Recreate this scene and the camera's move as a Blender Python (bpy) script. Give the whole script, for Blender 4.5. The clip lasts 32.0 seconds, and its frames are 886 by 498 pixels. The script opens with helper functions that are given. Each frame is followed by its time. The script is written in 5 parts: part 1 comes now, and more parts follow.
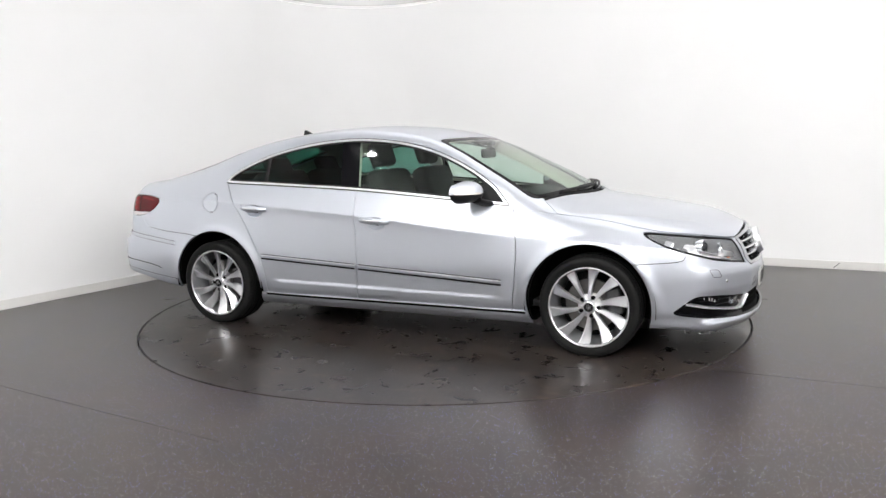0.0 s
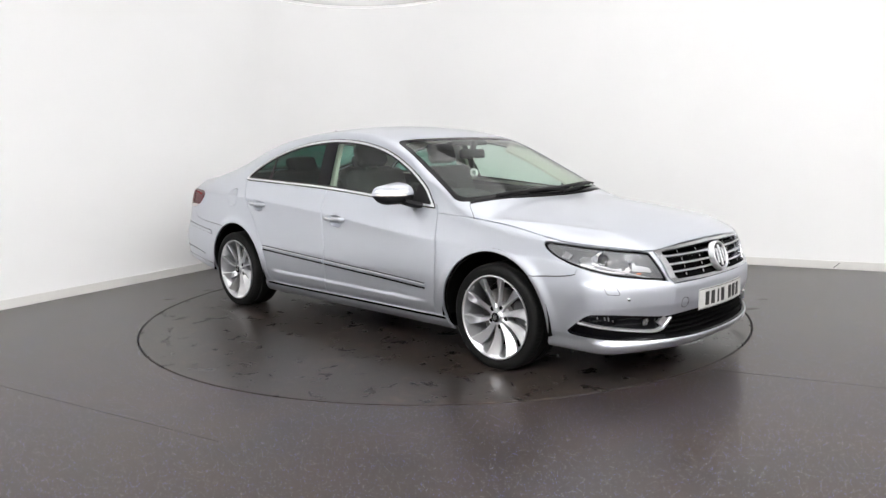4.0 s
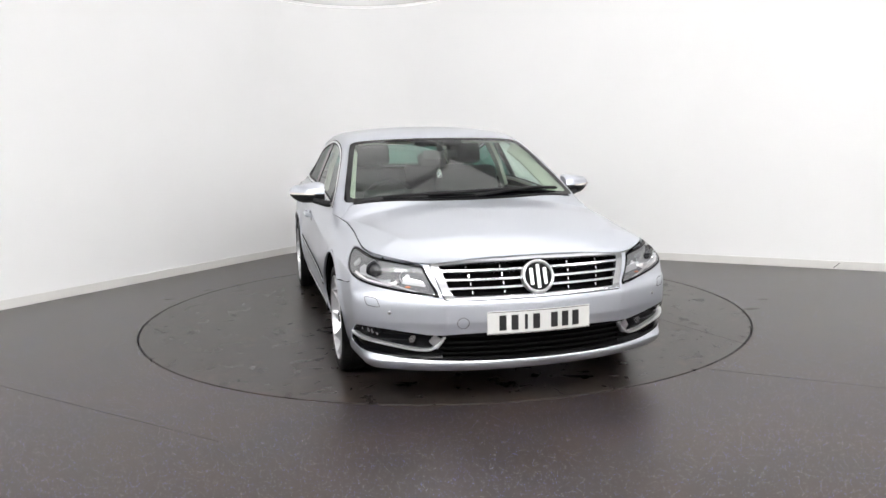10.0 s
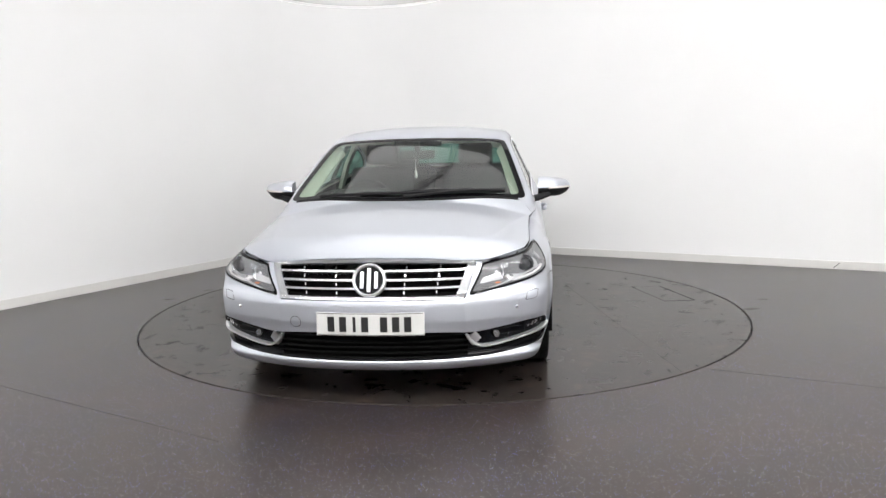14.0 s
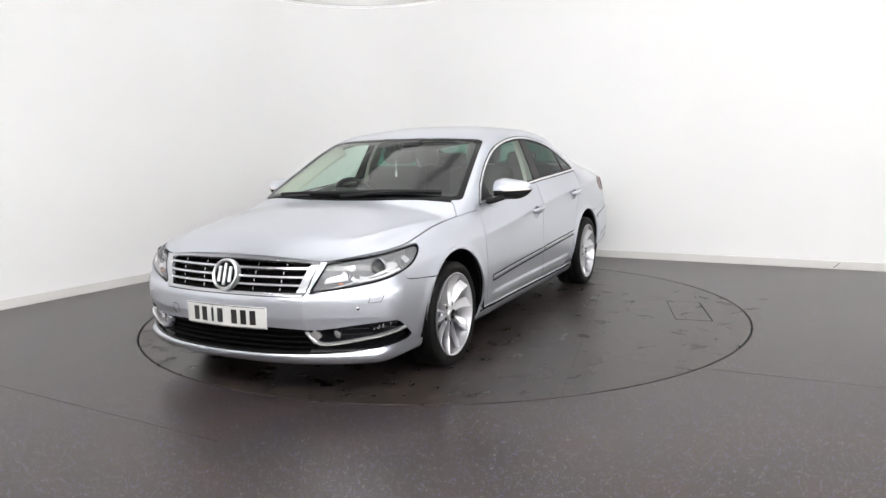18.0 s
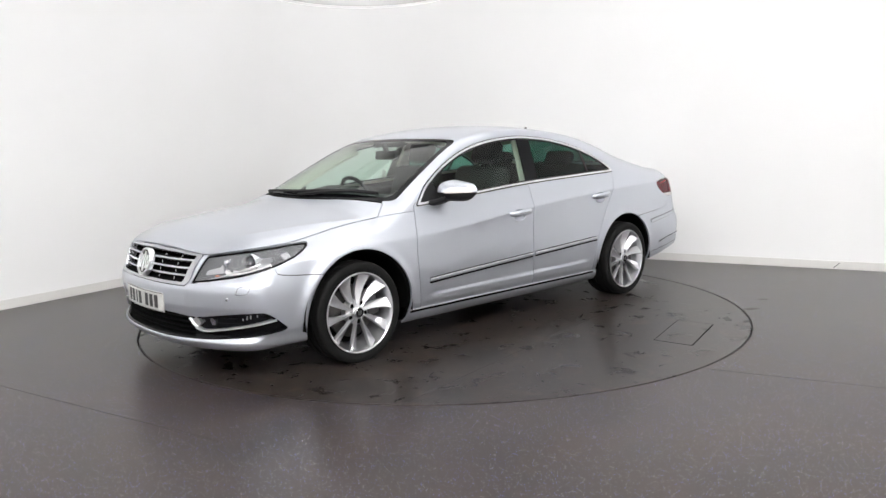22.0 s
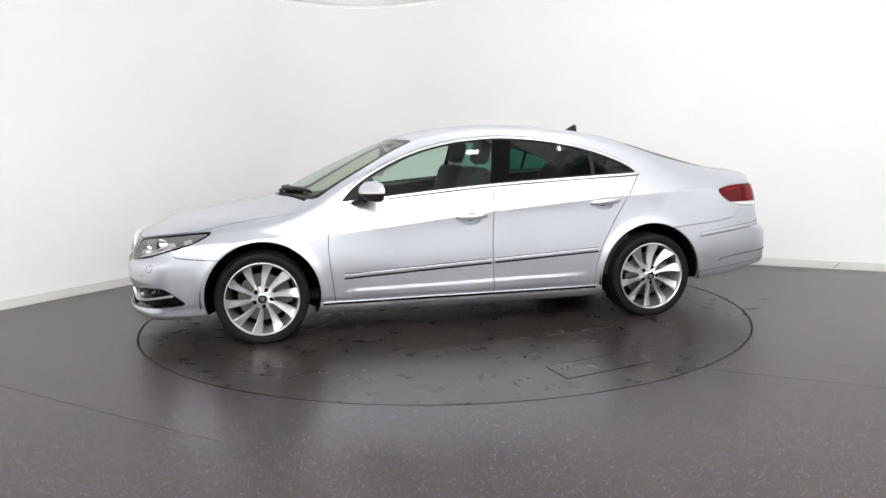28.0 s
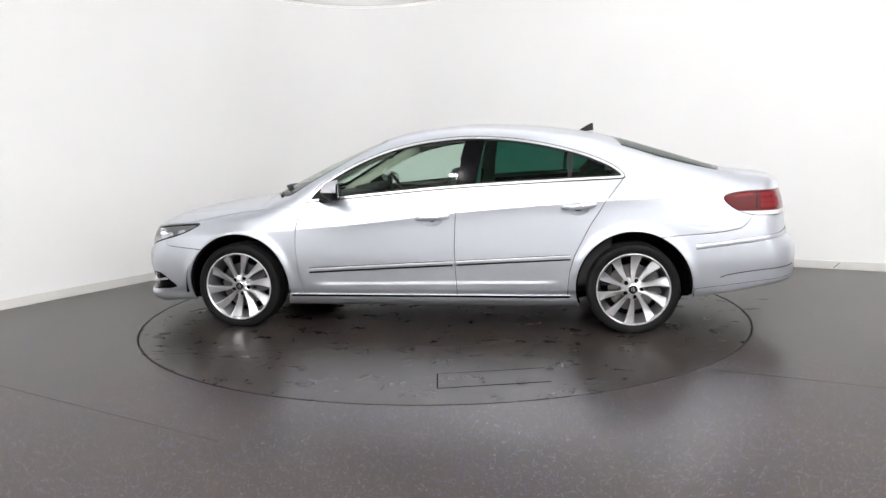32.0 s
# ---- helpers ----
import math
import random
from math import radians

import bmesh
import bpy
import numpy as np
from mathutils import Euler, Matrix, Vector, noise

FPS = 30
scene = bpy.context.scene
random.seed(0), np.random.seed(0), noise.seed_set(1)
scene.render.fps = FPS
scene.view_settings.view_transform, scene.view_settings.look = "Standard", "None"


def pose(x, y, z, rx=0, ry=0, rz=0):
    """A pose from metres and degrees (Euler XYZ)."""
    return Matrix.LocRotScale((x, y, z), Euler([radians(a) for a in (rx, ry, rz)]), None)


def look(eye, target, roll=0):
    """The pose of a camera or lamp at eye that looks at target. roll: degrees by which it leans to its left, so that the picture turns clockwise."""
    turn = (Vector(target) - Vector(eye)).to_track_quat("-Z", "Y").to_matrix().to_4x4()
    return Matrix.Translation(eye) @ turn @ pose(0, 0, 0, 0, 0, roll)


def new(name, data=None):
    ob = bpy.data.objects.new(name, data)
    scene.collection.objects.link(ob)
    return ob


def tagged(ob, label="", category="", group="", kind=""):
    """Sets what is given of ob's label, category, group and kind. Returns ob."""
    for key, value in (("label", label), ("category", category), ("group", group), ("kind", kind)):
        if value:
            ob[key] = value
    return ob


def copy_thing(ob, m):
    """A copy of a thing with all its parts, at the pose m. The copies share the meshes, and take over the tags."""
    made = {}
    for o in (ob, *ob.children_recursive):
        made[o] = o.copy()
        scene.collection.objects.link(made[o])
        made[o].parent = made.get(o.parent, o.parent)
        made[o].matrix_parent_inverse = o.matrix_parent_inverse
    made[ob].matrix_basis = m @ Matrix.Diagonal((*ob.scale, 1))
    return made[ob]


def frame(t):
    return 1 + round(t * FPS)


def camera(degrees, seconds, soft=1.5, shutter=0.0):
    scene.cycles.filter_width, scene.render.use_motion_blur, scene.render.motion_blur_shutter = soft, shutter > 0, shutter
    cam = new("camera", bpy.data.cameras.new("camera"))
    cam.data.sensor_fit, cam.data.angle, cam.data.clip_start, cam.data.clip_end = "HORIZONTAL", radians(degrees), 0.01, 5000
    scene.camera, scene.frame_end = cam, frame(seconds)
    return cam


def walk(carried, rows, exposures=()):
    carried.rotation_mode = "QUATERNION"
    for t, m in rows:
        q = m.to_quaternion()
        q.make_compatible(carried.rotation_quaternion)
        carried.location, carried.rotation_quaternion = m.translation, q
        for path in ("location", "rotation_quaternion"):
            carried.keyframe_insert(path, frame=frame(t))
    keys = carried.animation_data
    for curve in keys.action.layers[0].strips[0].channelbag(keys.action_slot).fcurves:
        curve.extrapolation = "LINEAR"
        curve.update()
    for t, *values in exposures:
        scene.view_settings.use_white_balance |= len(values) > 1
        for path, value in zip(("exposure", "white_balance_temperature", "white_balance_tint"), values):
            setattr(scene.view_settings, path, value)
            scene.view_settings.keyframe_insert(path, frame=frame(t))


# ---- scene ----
# ---------------------------------------------------------------- camera
cam = camera(62.346, 32.0)
EYE = Vector((0.0, -5.6156, 1.2335))
PITCH, YAW, ROLL = radians(-7.875), radians(-0.013), -1.2103
AIM = EYE + Vector((math.sin(YAW) * math.cos(PITCH), math.cos(YAW) * math.cos(PITCH), math.sin(PITCH)))
walk(cam, [(0, look(EYE, AIM, ROLL)), (32, look(EYE, AIM, ROLL))], [(0, 0.0), (32, 0.0)])

# ---------------------------------------------------------------- world
world = bpy.data.worlds.new("world")
scene.world = world
world.use_nodes = True
world.node_tree.nodes["Background"].inputs[0].default_value = (0.02, 0.02, 0.022, 1)
world.node_tree.nodes["Background"].inputs[1].default_value = 0.3


# ---------------------------------------------------------------- materials
def mat(name, color, rough=0.5, metal=0.0, coat=0.0, vary=0.0, size=3.0, bump=0.0, bsize=200.0, emit=0.0, spec=0.5, rvary=0.0):
    m = bpy.data.materials.new(name)
    m.use_nodes = True
    nt = m.node_tree
    b = nt.nodes["Principled BSDF"]
    b.inputs["Base Color"].default_value = (*color, 1)
    b.inputs["Roughness"].default_value = rough
    b.inputs["Metallic"].default_value = metal
    b.inputs["Specular IOR Level"].default_value = spec
    if coat:
        b.inputs["Coat Weight"].default_value = coat
        b.inputs["Coat Roughness"].default_value = 0.04
    if emit:
        b.inputs["Emission Color"].default_value = (*color, 1)
        b.inputs["Emission Strength"].default_value = emit
    co = nt.nodes.new("ShaderNodeTexCoord")
    if vary or rvary:
        n = nt.nodes.new("ShaderNodeTexNoise")
        n.inputs["Scale"].default_value = size
        n.inputs["Detail"].default_value = 6
        nt.links.new(co.outputs["Object"], n.inputs["Vector"])
    if vary:
        r = nt.nodes.new("ShaderNodeMapRange")
        r.inputs["To Min"].default_value, r.inputs["To Max"].default_value = 1 - vary, 1 + vary
        nt.links.new(n.outputs["Fac"], r.inputs["Value"])
        x = nt.nodes.new("ShaderNodeMix")
        x.data_type, x.blend_type = "RGBA", "MULTIPLY"
        x.inputs["Factor"].default_value = 1
        x.inputs["A"].default_value = (*color, 1)
        nt.links.new(r.outputs[0], x.inputs["B"])
        nt.links.new(x.outputs["Result"], b.inputs["Base Color"])
    if rvary:
        r = nt.nodes.new("ShaderNodeMapRange")
        r.inputs["To Min"].default_value, r.inputs["To Max"].default_value = max(rough - rvary, 0.02), rough + rvary
        nt.links.new(n.outputs["Fac"], r.inputs["Value"])
        nt.links.new(r.outputs[0], b.inputs["Roughness"])
    if bump:
        n2 = nt.nodes.new("ShaderNodeTexNoise")
        n2.inputs["Scale"].default_value = bsize
        n2.inputs["Detail"].default_value = 3
        nt.links.new(co.outputs["Object"], n2.inputs["Vector"])
        bp = nt.nodes.new("ShaderNodeBump")
        bp.inputs["Strength"].default_value = bump
        bp.inputs["Distance"].default_value = 0.002
        nt.links.new(n2.outputs["Fac"], bp.inputs["Height"])
        nt.links.new(bp.outputs[0], b.inputs["Normal"])
    return m


def glass_mat(name, tint, gloss=1.0, base=0.05):
    """A thin tinted pane, alike from both sides: clear view mixed with a mirror that grows at a slant."""
    m = bpy.data.materials.new(name)
    m.use_nodes = True
    nt = m.node_tree
    nt.nodes.remove(nt.nodes["Principled BSDF"])
    tr, gl, mx, lw, pw, ad = (nt.nodes.new("ShaderNode" + k) for k in ("BsdfTransparent", "BsdfGlossy", "MixShader", "LayerWeight", "Math", "Math"))
    tr.inputs[0].default_value = (*tint, 1)
    gl.inputs["Roughness"].default_value = 0.015
    gl.inputs["Color"].default_value = (gloss, gloss, gloss, 1)
    lw.inputs["Blend"].default_value = 0.5
    pw.operation, ad.operation = "POWER", "MULTIPLY_ADD"
    pw.inputs[1].default_value = 5.0
    ad.inputs[1].default_value, ad.inputs[2].default_value = 0.85, base
    nt.links.new(lw.outputs["Facing"], pw.inputs[0])
    nt.links.new(pw.outputs[0], ad.inputs[0])
    nt.links.new(ad.outputs[0], mx.inputs[0])
    nt.links.new(tr.outputs[0], mx.inputs[1])
    nt.links.new(gl.outputs[0], mx.inputs[2])
    nt.links.new(mx.outputs[0], nt.nodes["Material Output"].inputs["Surface"])
    return m


def floor_mat(name, base, fleck, worn):
    """Dark grey safety vinyl with fine glitter, scuffs and cloudy stains."""
    m = mat(name, base, 0.34, 0, spec=0.31)
    nt = m.node_tree
    b = nt.nodes["Principled BSDF"]
    co = nt.nodes["Texture Coordinate"]

    def node(kind, **k):
        n = nt.nodes.new("ShaderNode" + kind)
        for key, v in k.items():
            n.inputs[key].default_value = v
        return n

    def mix(fac, a, c, kind="MIX"):
        x = nt.nodes.new("ShaderNodeMix")
        x.data_type, x.blend_type = "RGBA", kind
        for src, key in ((fac, "Factor"), (a, "A"), (c, "B")):
            if isinstance(src, (tuple, float, int)):
                x.inputs[key].default_value = src if isinstance(src, tuple) else float(src)
            else:
                nt.links.new(src, x.inputs[key])
        return x.outputs["Result"]

    def ramp(src, lo, hi, a=0.0, c=1.0):
        r = node("MapRange", **{"From Min": lo, "From Max": hi, "To Min": a, "To Max": c})
        nt.links.new(src, r.inputs["Value"])
        return r.outputs[0]

    big = node("TexNoise", Scale=0.9, Detail=4.0, Roughness=0.55)
    mid = node("TexNoise", Scale=3.2, Detail=5.0, Roughness=0.6)
    smear = node("TexNoise", Scale=9.0, Detail=5.0, Roughness=0.6)
    vor = node("TexVoronoi", Scale=185.0)
    vor2 = node("TexVoronoi", Scale=150.0)
    fine = node("TexNoise", Scale=900.0, Detail=2.0)
    for n in (big, mid, smear, vor, vor2, fine):
        nt.links.new(co.outputs["Object"], n.inputs["Vector"])

    streak, turned = node("TexNoise", Scale=3.0, Detail=2.0), node("Mapping")
    turned.inputs["Scale"].default_value = (0.35, 2.2, 1)
    turned.inputs["Rotation"].default_value = (0, 0, 0.5)
    nt.links.new(co.outputs["Object"], turned.inputs["Vector"])
    nt.links.new(turned.outputs[0], streak.inputs["Vector"])
    col = mix(ramp(big.outputs["Fac"], 0.33, 0.70), (*(c * 0.80 for c in base), 1), (*(c * 1.2 for c in base), 1))
    brown = (base[0] * 2.2, base[1] * 1.6, base[2] * 1.05, 1)
    col = mix(ramp(mid.outputs["Fac"], 0.35, 0.85, 0, 0.55), col, brown)
    col = mix(ramp(smear.outputs["Fac"], 0.45, 0.90, 0, 0.12), col, (base[0] * 2.1, base[1] * 2.1, base[2] * 2.1, 1))
    col = mix(ramp(streak.outputs["Fac"], 0.40, 0.85, 0, 0.10), col, (base[0] * 1.7, base[1] * 1.7, base[2] * 1.7, 1))
    # rubbed-in dirt and pale scuffs
    dirt = node("TexNoise", Scale=6.5, Detail=6.0, Roughness=0.68, Distortion=0.6)
    nt.links.new(co.outputs["Object"], dirt.inputs["Vector"])
    col = mix(ramp(dirt.outputs["Fac"], 0.50, 0.64, 0, worn), col, (*(c * 0.45 for c in base), 1))
    col = mix(ramp(dirt.outputs["Fac"], 0.44, 0.32, 0, worn), col, (base[0] * 4.2, base[1] * 3.2, base[2] * 2.5, 1))
    # glitter: only some of the cells carry a speck
    for v, rad, lim, tone in ((vor, 0.29, 0.17, (0.90, 0.86, 0.92, 1)), (vor2, 0.29, 0.18, (0.28, 0.30, 1.0, 1))):
        spot = ramp(v.outputs["Distance"], rad, rad * 0.55)
        sep = node("SeparateColor")
        nt.links.new(v.outputs["Color"], sep.inputs[0])
        pick = ramp(sep.outputs[0], lim, lim - 0.10)
        mul = node("Math")
        mul.operation = "MULTIPLY"
        nt.links.new(spot, mul.inputs[0])
        nt.links.new(pick, mul.inputs[1])
        mul2 = node("Math")
        mul2.operation = "MULTIPLY"
        mul2.inputs[1].default_value = fleck
        nt.links.new(mul.outputs[0], mul2.inputs[0])
        col = mix(mul2.outputs[0], col, tone)
    nt.links.new(col, b.inputs["Base Color"])
    rough = node("Math")
    rough.operation = "ADD"
    nt.links.new(ramp(streak.outputs["Fac"], 0.2, 0.8, 0.174, 0.182), rough.inputs[0])
    nt.links.new(ramp(dirt.outputs["Fac"], 0.35, 0.65, 0.101 + 0.014 * worn, 0.101 - 0.014 * worn), rough.inputs[1])
    nt.links.new(rough.outputs[0], b.inputs["Roughness"])
    bp = node("Bump", Strength=0.08, Distance=0.001)
    nt.links.new(fine.outputs["Fac"], bp.inputs["Height"])
    nt.links.new(bp.outputs[0], b.inputs["Normal"])
    return m


WHITE = mat("white_wall_paint", (0.85, 0.85, 0.85), 0.55, vary=0.02, size=1.5, bump=0.05, bsize=60)
CEIL = mat("white_ceiling_paint", (0.72, 0.72, 0.72), 0.8, vary=0.06)
BACKWALL = mat("off_white_wall_paint", (0.70, 0.70, 0.70), 0.6, vary=0.05)
GLOW = mat("soft_round_glow", (1.0, 0.99, 0.97), 0.5, emit=0.55)
SPOT = mat("spot_glow", (1.0, 0.98, 0.95), 0.5, emit=70.0)
BASEB = mat("satin_white_gloss", (0.70, 0.69, 0.67), 0.4, vary=0.05, size=8)
FLOOR = floor_mat("glitter_vinyl", (0.0252, 0.0212, 0.0200), 0.95, 0.10)
DISC = floor_mat("worn_vinyl", (0.0212, 0.0188, 0.0179), 0.06, 0.55)
PIT = mat("black_gap", (0.01, 0.01, 0.01), 0.9)
SEAM = mat("dark_weld_seam", (0.024, 0.023, 0.023), 0.5, vary=0.3, size=5)
LED = mat("led_panel_glow", (1.0, 0.992, 0.985), 0.5, emit=14.0)
LEDSOFT = mat("dim_panel_glow", (1.0, 0.992, 0.985), 0.5, emit=1.2)
LEDFRAME = mat("white_panel_frame", (0.75, 0.75, 0.75), 0.4)
PAINT = mat("silver_metallic_paint", (0.585, 0.611, 0.668), 0.37, 0.86, coat=0.5, bump=0.02, bsize=1500)
BLACKGLOSS = mat("gloss_black_plastic", (0.003, 0.003, 0.004), 0.10, spec=0.14)
BLACK = mat("matt_black_plastic", (0.011, 0.011, 0.012), 0.5, spec=0.2, bump=0.1, bsize=800)
DARK = mat("black_inner_skin", (0.003, 0.003, 0.003), 0.85, spec=0.06)
TRIM = mat("bright_window_trim", (0.86, 0.87, 0.88), 0.30, 0.9)
GRILLE_CHROME = mat("grille_chrome", (0.54, 0.55, 0.57), 0.24, 1.0, rvary=0.06, size=8)
CHROME = mat("polished_chrome", (0.80, 0.81, 0.83), 0.10, 1.0)
SATIN = mat("satin_aluminium", (0.66, 0.67, 0.69), 0.25, 1.0)
ALLOY = mat("silver_alloy", (0.62, 0.62, 0.64), 0.28, 0.85, coat=0.6)
ALLOYDARK = mat("grey_cast_iron", (0.10, 0.10, 0.105), 0.5, 0.7, vary=0.2, size=20)
DISCMETAL = mat("ground_steel", (0.16, 0.155, 0.15), 0.35, 1.0, vary=0.2, size=30)
RUBBER = mat("black_tyre_rubber", (0.007, 0.007, 0.007), 0.6, spec=0.15, vary=0.25, size=12, bump=0.2, bsize=400)
GLASS = glass_mat("green_tinted_glass", (0.74, 0.86, 0.79), 0.9, 0.055)
PRIVACY = glass_mat("dark_privacy_glass", (0.13, 0.31, 0.255), 0.6, 0.035)
CLEAR = glass_mat("clear_lens", (0.93, 0.94, 0.95), 0.8, 0.03)
REDLENS = mat("red_lamp_lens", (0.10, 0.003, 0.006), 0.10, spec=0.3)
BRIGHTRED = mat("bright_red_lens", (0.20, 0.007, 0.012), 0.15, spec=0.3)
WHITELENS = mat("white_lamp_lens", (0.75, 0.72, 0.72), 0.15)
CREAM = mat("cream_cloth_trim", (0.55, 0.54, 0.47), 0.9, bump=0.2, bsize=900)
CLOTH = mat("charcoal_cloth", (0.020, 0.020, 0.021), 0.9, bump=0.3, bsize=600)
PLATE = mat("white_plate_plastic", (0.50, 0.50, 0.485), 0.35)
INK = mat("black_ink", (0.01, 0.01, 0.01), 0.4)
LAMPGREY = mat("grey_lamp_bowl", (0.15, 0.15, 0.155), 0.4, spec=0.3)
REFLECTOR = mat("lamp_reflector", (0.60, 0.60, 0.61), 0.30, 1.0)
LENSGLASS = mat("dark_lens_glass", (0.02, 0.02, 0.023), 0.12, spec=0.4)
INDICATOR = mat("amber_bulb", (0.55, 0.16, 0.05), 0.3)
AMBER = mat("clear_amber_lens", (0.75, 0.70, 0.66), 0.12, coat=1.0)
REDGLOW = mat("red_led", (1.0, 0.03, 0.03), 0.4, emit=3.0)


# ---------------------------------------------------------------- mesh tools
def mesh_of(name, verts, faces, material, smooth=False, normals=None):
    me = bpy.data.meshes.new(name)
    me.from_pydata([tuple(map(float, v)) for v in verts], [], [tuple(map(int, f)) for f in faces])
    me.materials.append(material)
    if smooth:
        me.shade_smooth()
    if normals is not None:
        me.normals_split_custom_set_from_vertices([tuple(map(float, n)) for n in normals])
    return me


def add(name, me, parent=None, m=None, label="", category="", kind="", group=""):
    ob = new(name, me)
    if parent is not None:
        ob.parent = parent
    if m is not None:
        ob.matrix_basis = m
    return tagged(ob, label, category, group, kind)


def part(name, bm, material, parent, label="", m=None, smooth=False):
    """Links a bmesh as one mesh object under a thing or a part."""
    me = bpy.data.meshes.new(name)
    bm.normal_update()
    bm.to_mesh(me)
    bm.free()
    me.materials.append(material)
    if smooth:
        me.shade_smooth()
        me.set_sharp_from_angle(angle=radians(35))
    return add(name, me, parent, m, label)


def box(sx, sy, sz, m=None, bevel=0.0, seg=2, bm=None):
    """A bevelled box about the origin of m."""
    bm2 = bmesh.new()
    bmesh.ops.create_cube(bm2, size=1.0)
    bmesh.ops.scale(bm2, vec=(sx, sy, sz), verts=bm2.verts)
    if bevel:
        bmesh.ops.bevel(bm2, geom=bm2.edges[:], offset=bevel, segments=seg, profile=0.5, affect="EDGES")
    if m is not None:
        bmesh.ops.transform(bm2, matrix=m, verts=bm2.verts)
    if bm is None:
        return bm2
    tmp = bpy.data.meshes.new("tmp")
    bm2.to_mesh(tmp)
    bm.from_mesh(tmp)
    bm2.free()
    bpy.data.meshes.remove(tmp)
    return bm


def lathe(profile, seg=64, axis="Y", closed=False):
    """Turns (radius, height) pairs round an axis."""
    bm = bmesh.new()
    rings = []
    for r, h in profile:
        ring = []
        for i in range(seg):
            a = 2 * math.pi * i / seg
            c, s = r * math.cos(a), r * math.sin(a)
            ring.append(bm.verts.new((c, h, s) if axis == "Y" else (c, s, h)))
        rings.append(ring)
    pairs = list(zip(rings, rings[1:])) + ([(rings[-1], rings[0])] if closed else [])
    for a, b in pairs:
        for i in range(seg):
            j = (i + 1) % seg
            bm.faces.new((a[i], a[j], b[j], b[i]))
    bmesh.ops.recalc_face_normals(bm, faces=bm.faces)
    return bm


def sweep(path, ups, w, h, closed=False, taper=None, oval=0):
    """A bar of width w (across) and height h (along ups) that follows a path of points."""
    path = [Vector(p) for p in path]
    n = len(path)
    bm = bmesh.new()
    rings = []
    sec = [(-0.5, -0.5), (0.5, -0.5), (0.5, 0.35), (0.35, 0.5), (-0.35, 0.5), (-0.5, 0.35)]
    if oval:
        sec = [(0.5 * math.cos(2 * math.pi * k / oval), 0.5 * math.sin(2 * math.pi * k / oval)) for k in range(oval)]
    for i, p in enumerate(path):
        a = path[(i - 1) % n] if closed or i else path[0]
        b = path[(i + 1) % n] if closed or i < n - 1 else path[-1]
        t = (b - a).normalized()
        u = Vector(ups[i] if isinstance(ups, list) else ups)
        u = (u - t * u.dot(t)).normalized()
        s = t.cross(u)
        k = taper(i / max(n - 1, 1)) if taper else 1.0
        rings.append([bm.verts.new(p + s * (x * w * k) + u * (y * h * k)) for x, y in sec])
    m = len(sec)
    for i in range(n if closed else n - 1):
        a, b = rings[i], rings[(i + 1) % n]
        for j in range(m):
            bm.faces.new((a[j], a[(j + 1) % m], b[(j + 1) % m], b[j]))
    if not closed:
        bm.faces.new(rings[0][::-1])
        bm.faces.new(rings[-1])
    bmesh.ops.recalc_face_normals(bm, faces=bm.faces)
    return bm


def chaikin(pts, n=2, closed=True):
    pts = [Vector(p) for p in pts]
    for _ in range(n):
        out = [] if closed else [pts[0]]
        rng = range(len(pts)) if closed else range(len(pts) - 1)
        for i in rng:
            a, b = pts[i], pts[(i + 1) % len(pts)]
            out += [a * 0.75 + b * 0.25, a * 0.25 + b * 0.75]
        pts = out if closed else out + [pts[-1]]
    return pts


# ---------------------------------------------------------------- the room
CORNER = Vector((-1.355, 4.133))
ALONG_R = Vector((math.cos(radians(-28.7)), math.sin(radians(-28.7))))
ALONG_L = Vector((-math.cos(radians(60.0)), -math.sin(radians(60.0))))
ROOM_U, ROOM_V, ROOM_H, FILLET = 10.53, 10.53, 4.5, 1.29


def at(u, v, z=0.0):
    p = CORNER + ALONG_R * u + ALONG_L * v
    return Vector((p.x, p.y, z))


def wall_strip(name, pts, z0, z1, thick, material, label, kind="structure", cat="wall"):
    """A wall that follows plan points; its room side lies to the right of the way."""
    n = len(pts)
    offs = []
    for i in range(n):
        a, b = pts[max(i - 1, 0)], pts[min(i + 1, n - 1)]
        t = (b - a).normalized()
        offs.append(Vector((-t.y, t.x)))
    verts, faces = [], []
    for p, o in zip(pts, offs):
        q = p + o * thick
        verts += [(p.x, p.y, z0), (p.x, p.y, z1), (q.x, q.y, z1), (q.x, q.y, z0)]
    for i in range(n - 1):
        a, b = 4 * i, 4 * i + 4
        for j in range(4):
            k = (j + 1) % 4
            faces.append((a + j, b + j, b + k, a + k))
    faces += [(0, 1, 2, 3), (4 * n - 1, 4 * n - 2, 4 * n - 3, 4 * n - 4)]
    me = mesh_of(name, verts, faces, material)
    bm = bmesh.new()
    bm.from_mesh(me)
    bmesh.ops.recalc_face_normals(bm, faces=bm.faces)
    bm.to_mesh(me)
    bm.free()
    if n > 2:
        me.shade_smooth()
        me.set_sharp_from_angle(angle=radians(30))
    return add(name, me, None, None, label, cat, kind)


def p2(v):
    return Vector((v.x, v.y))


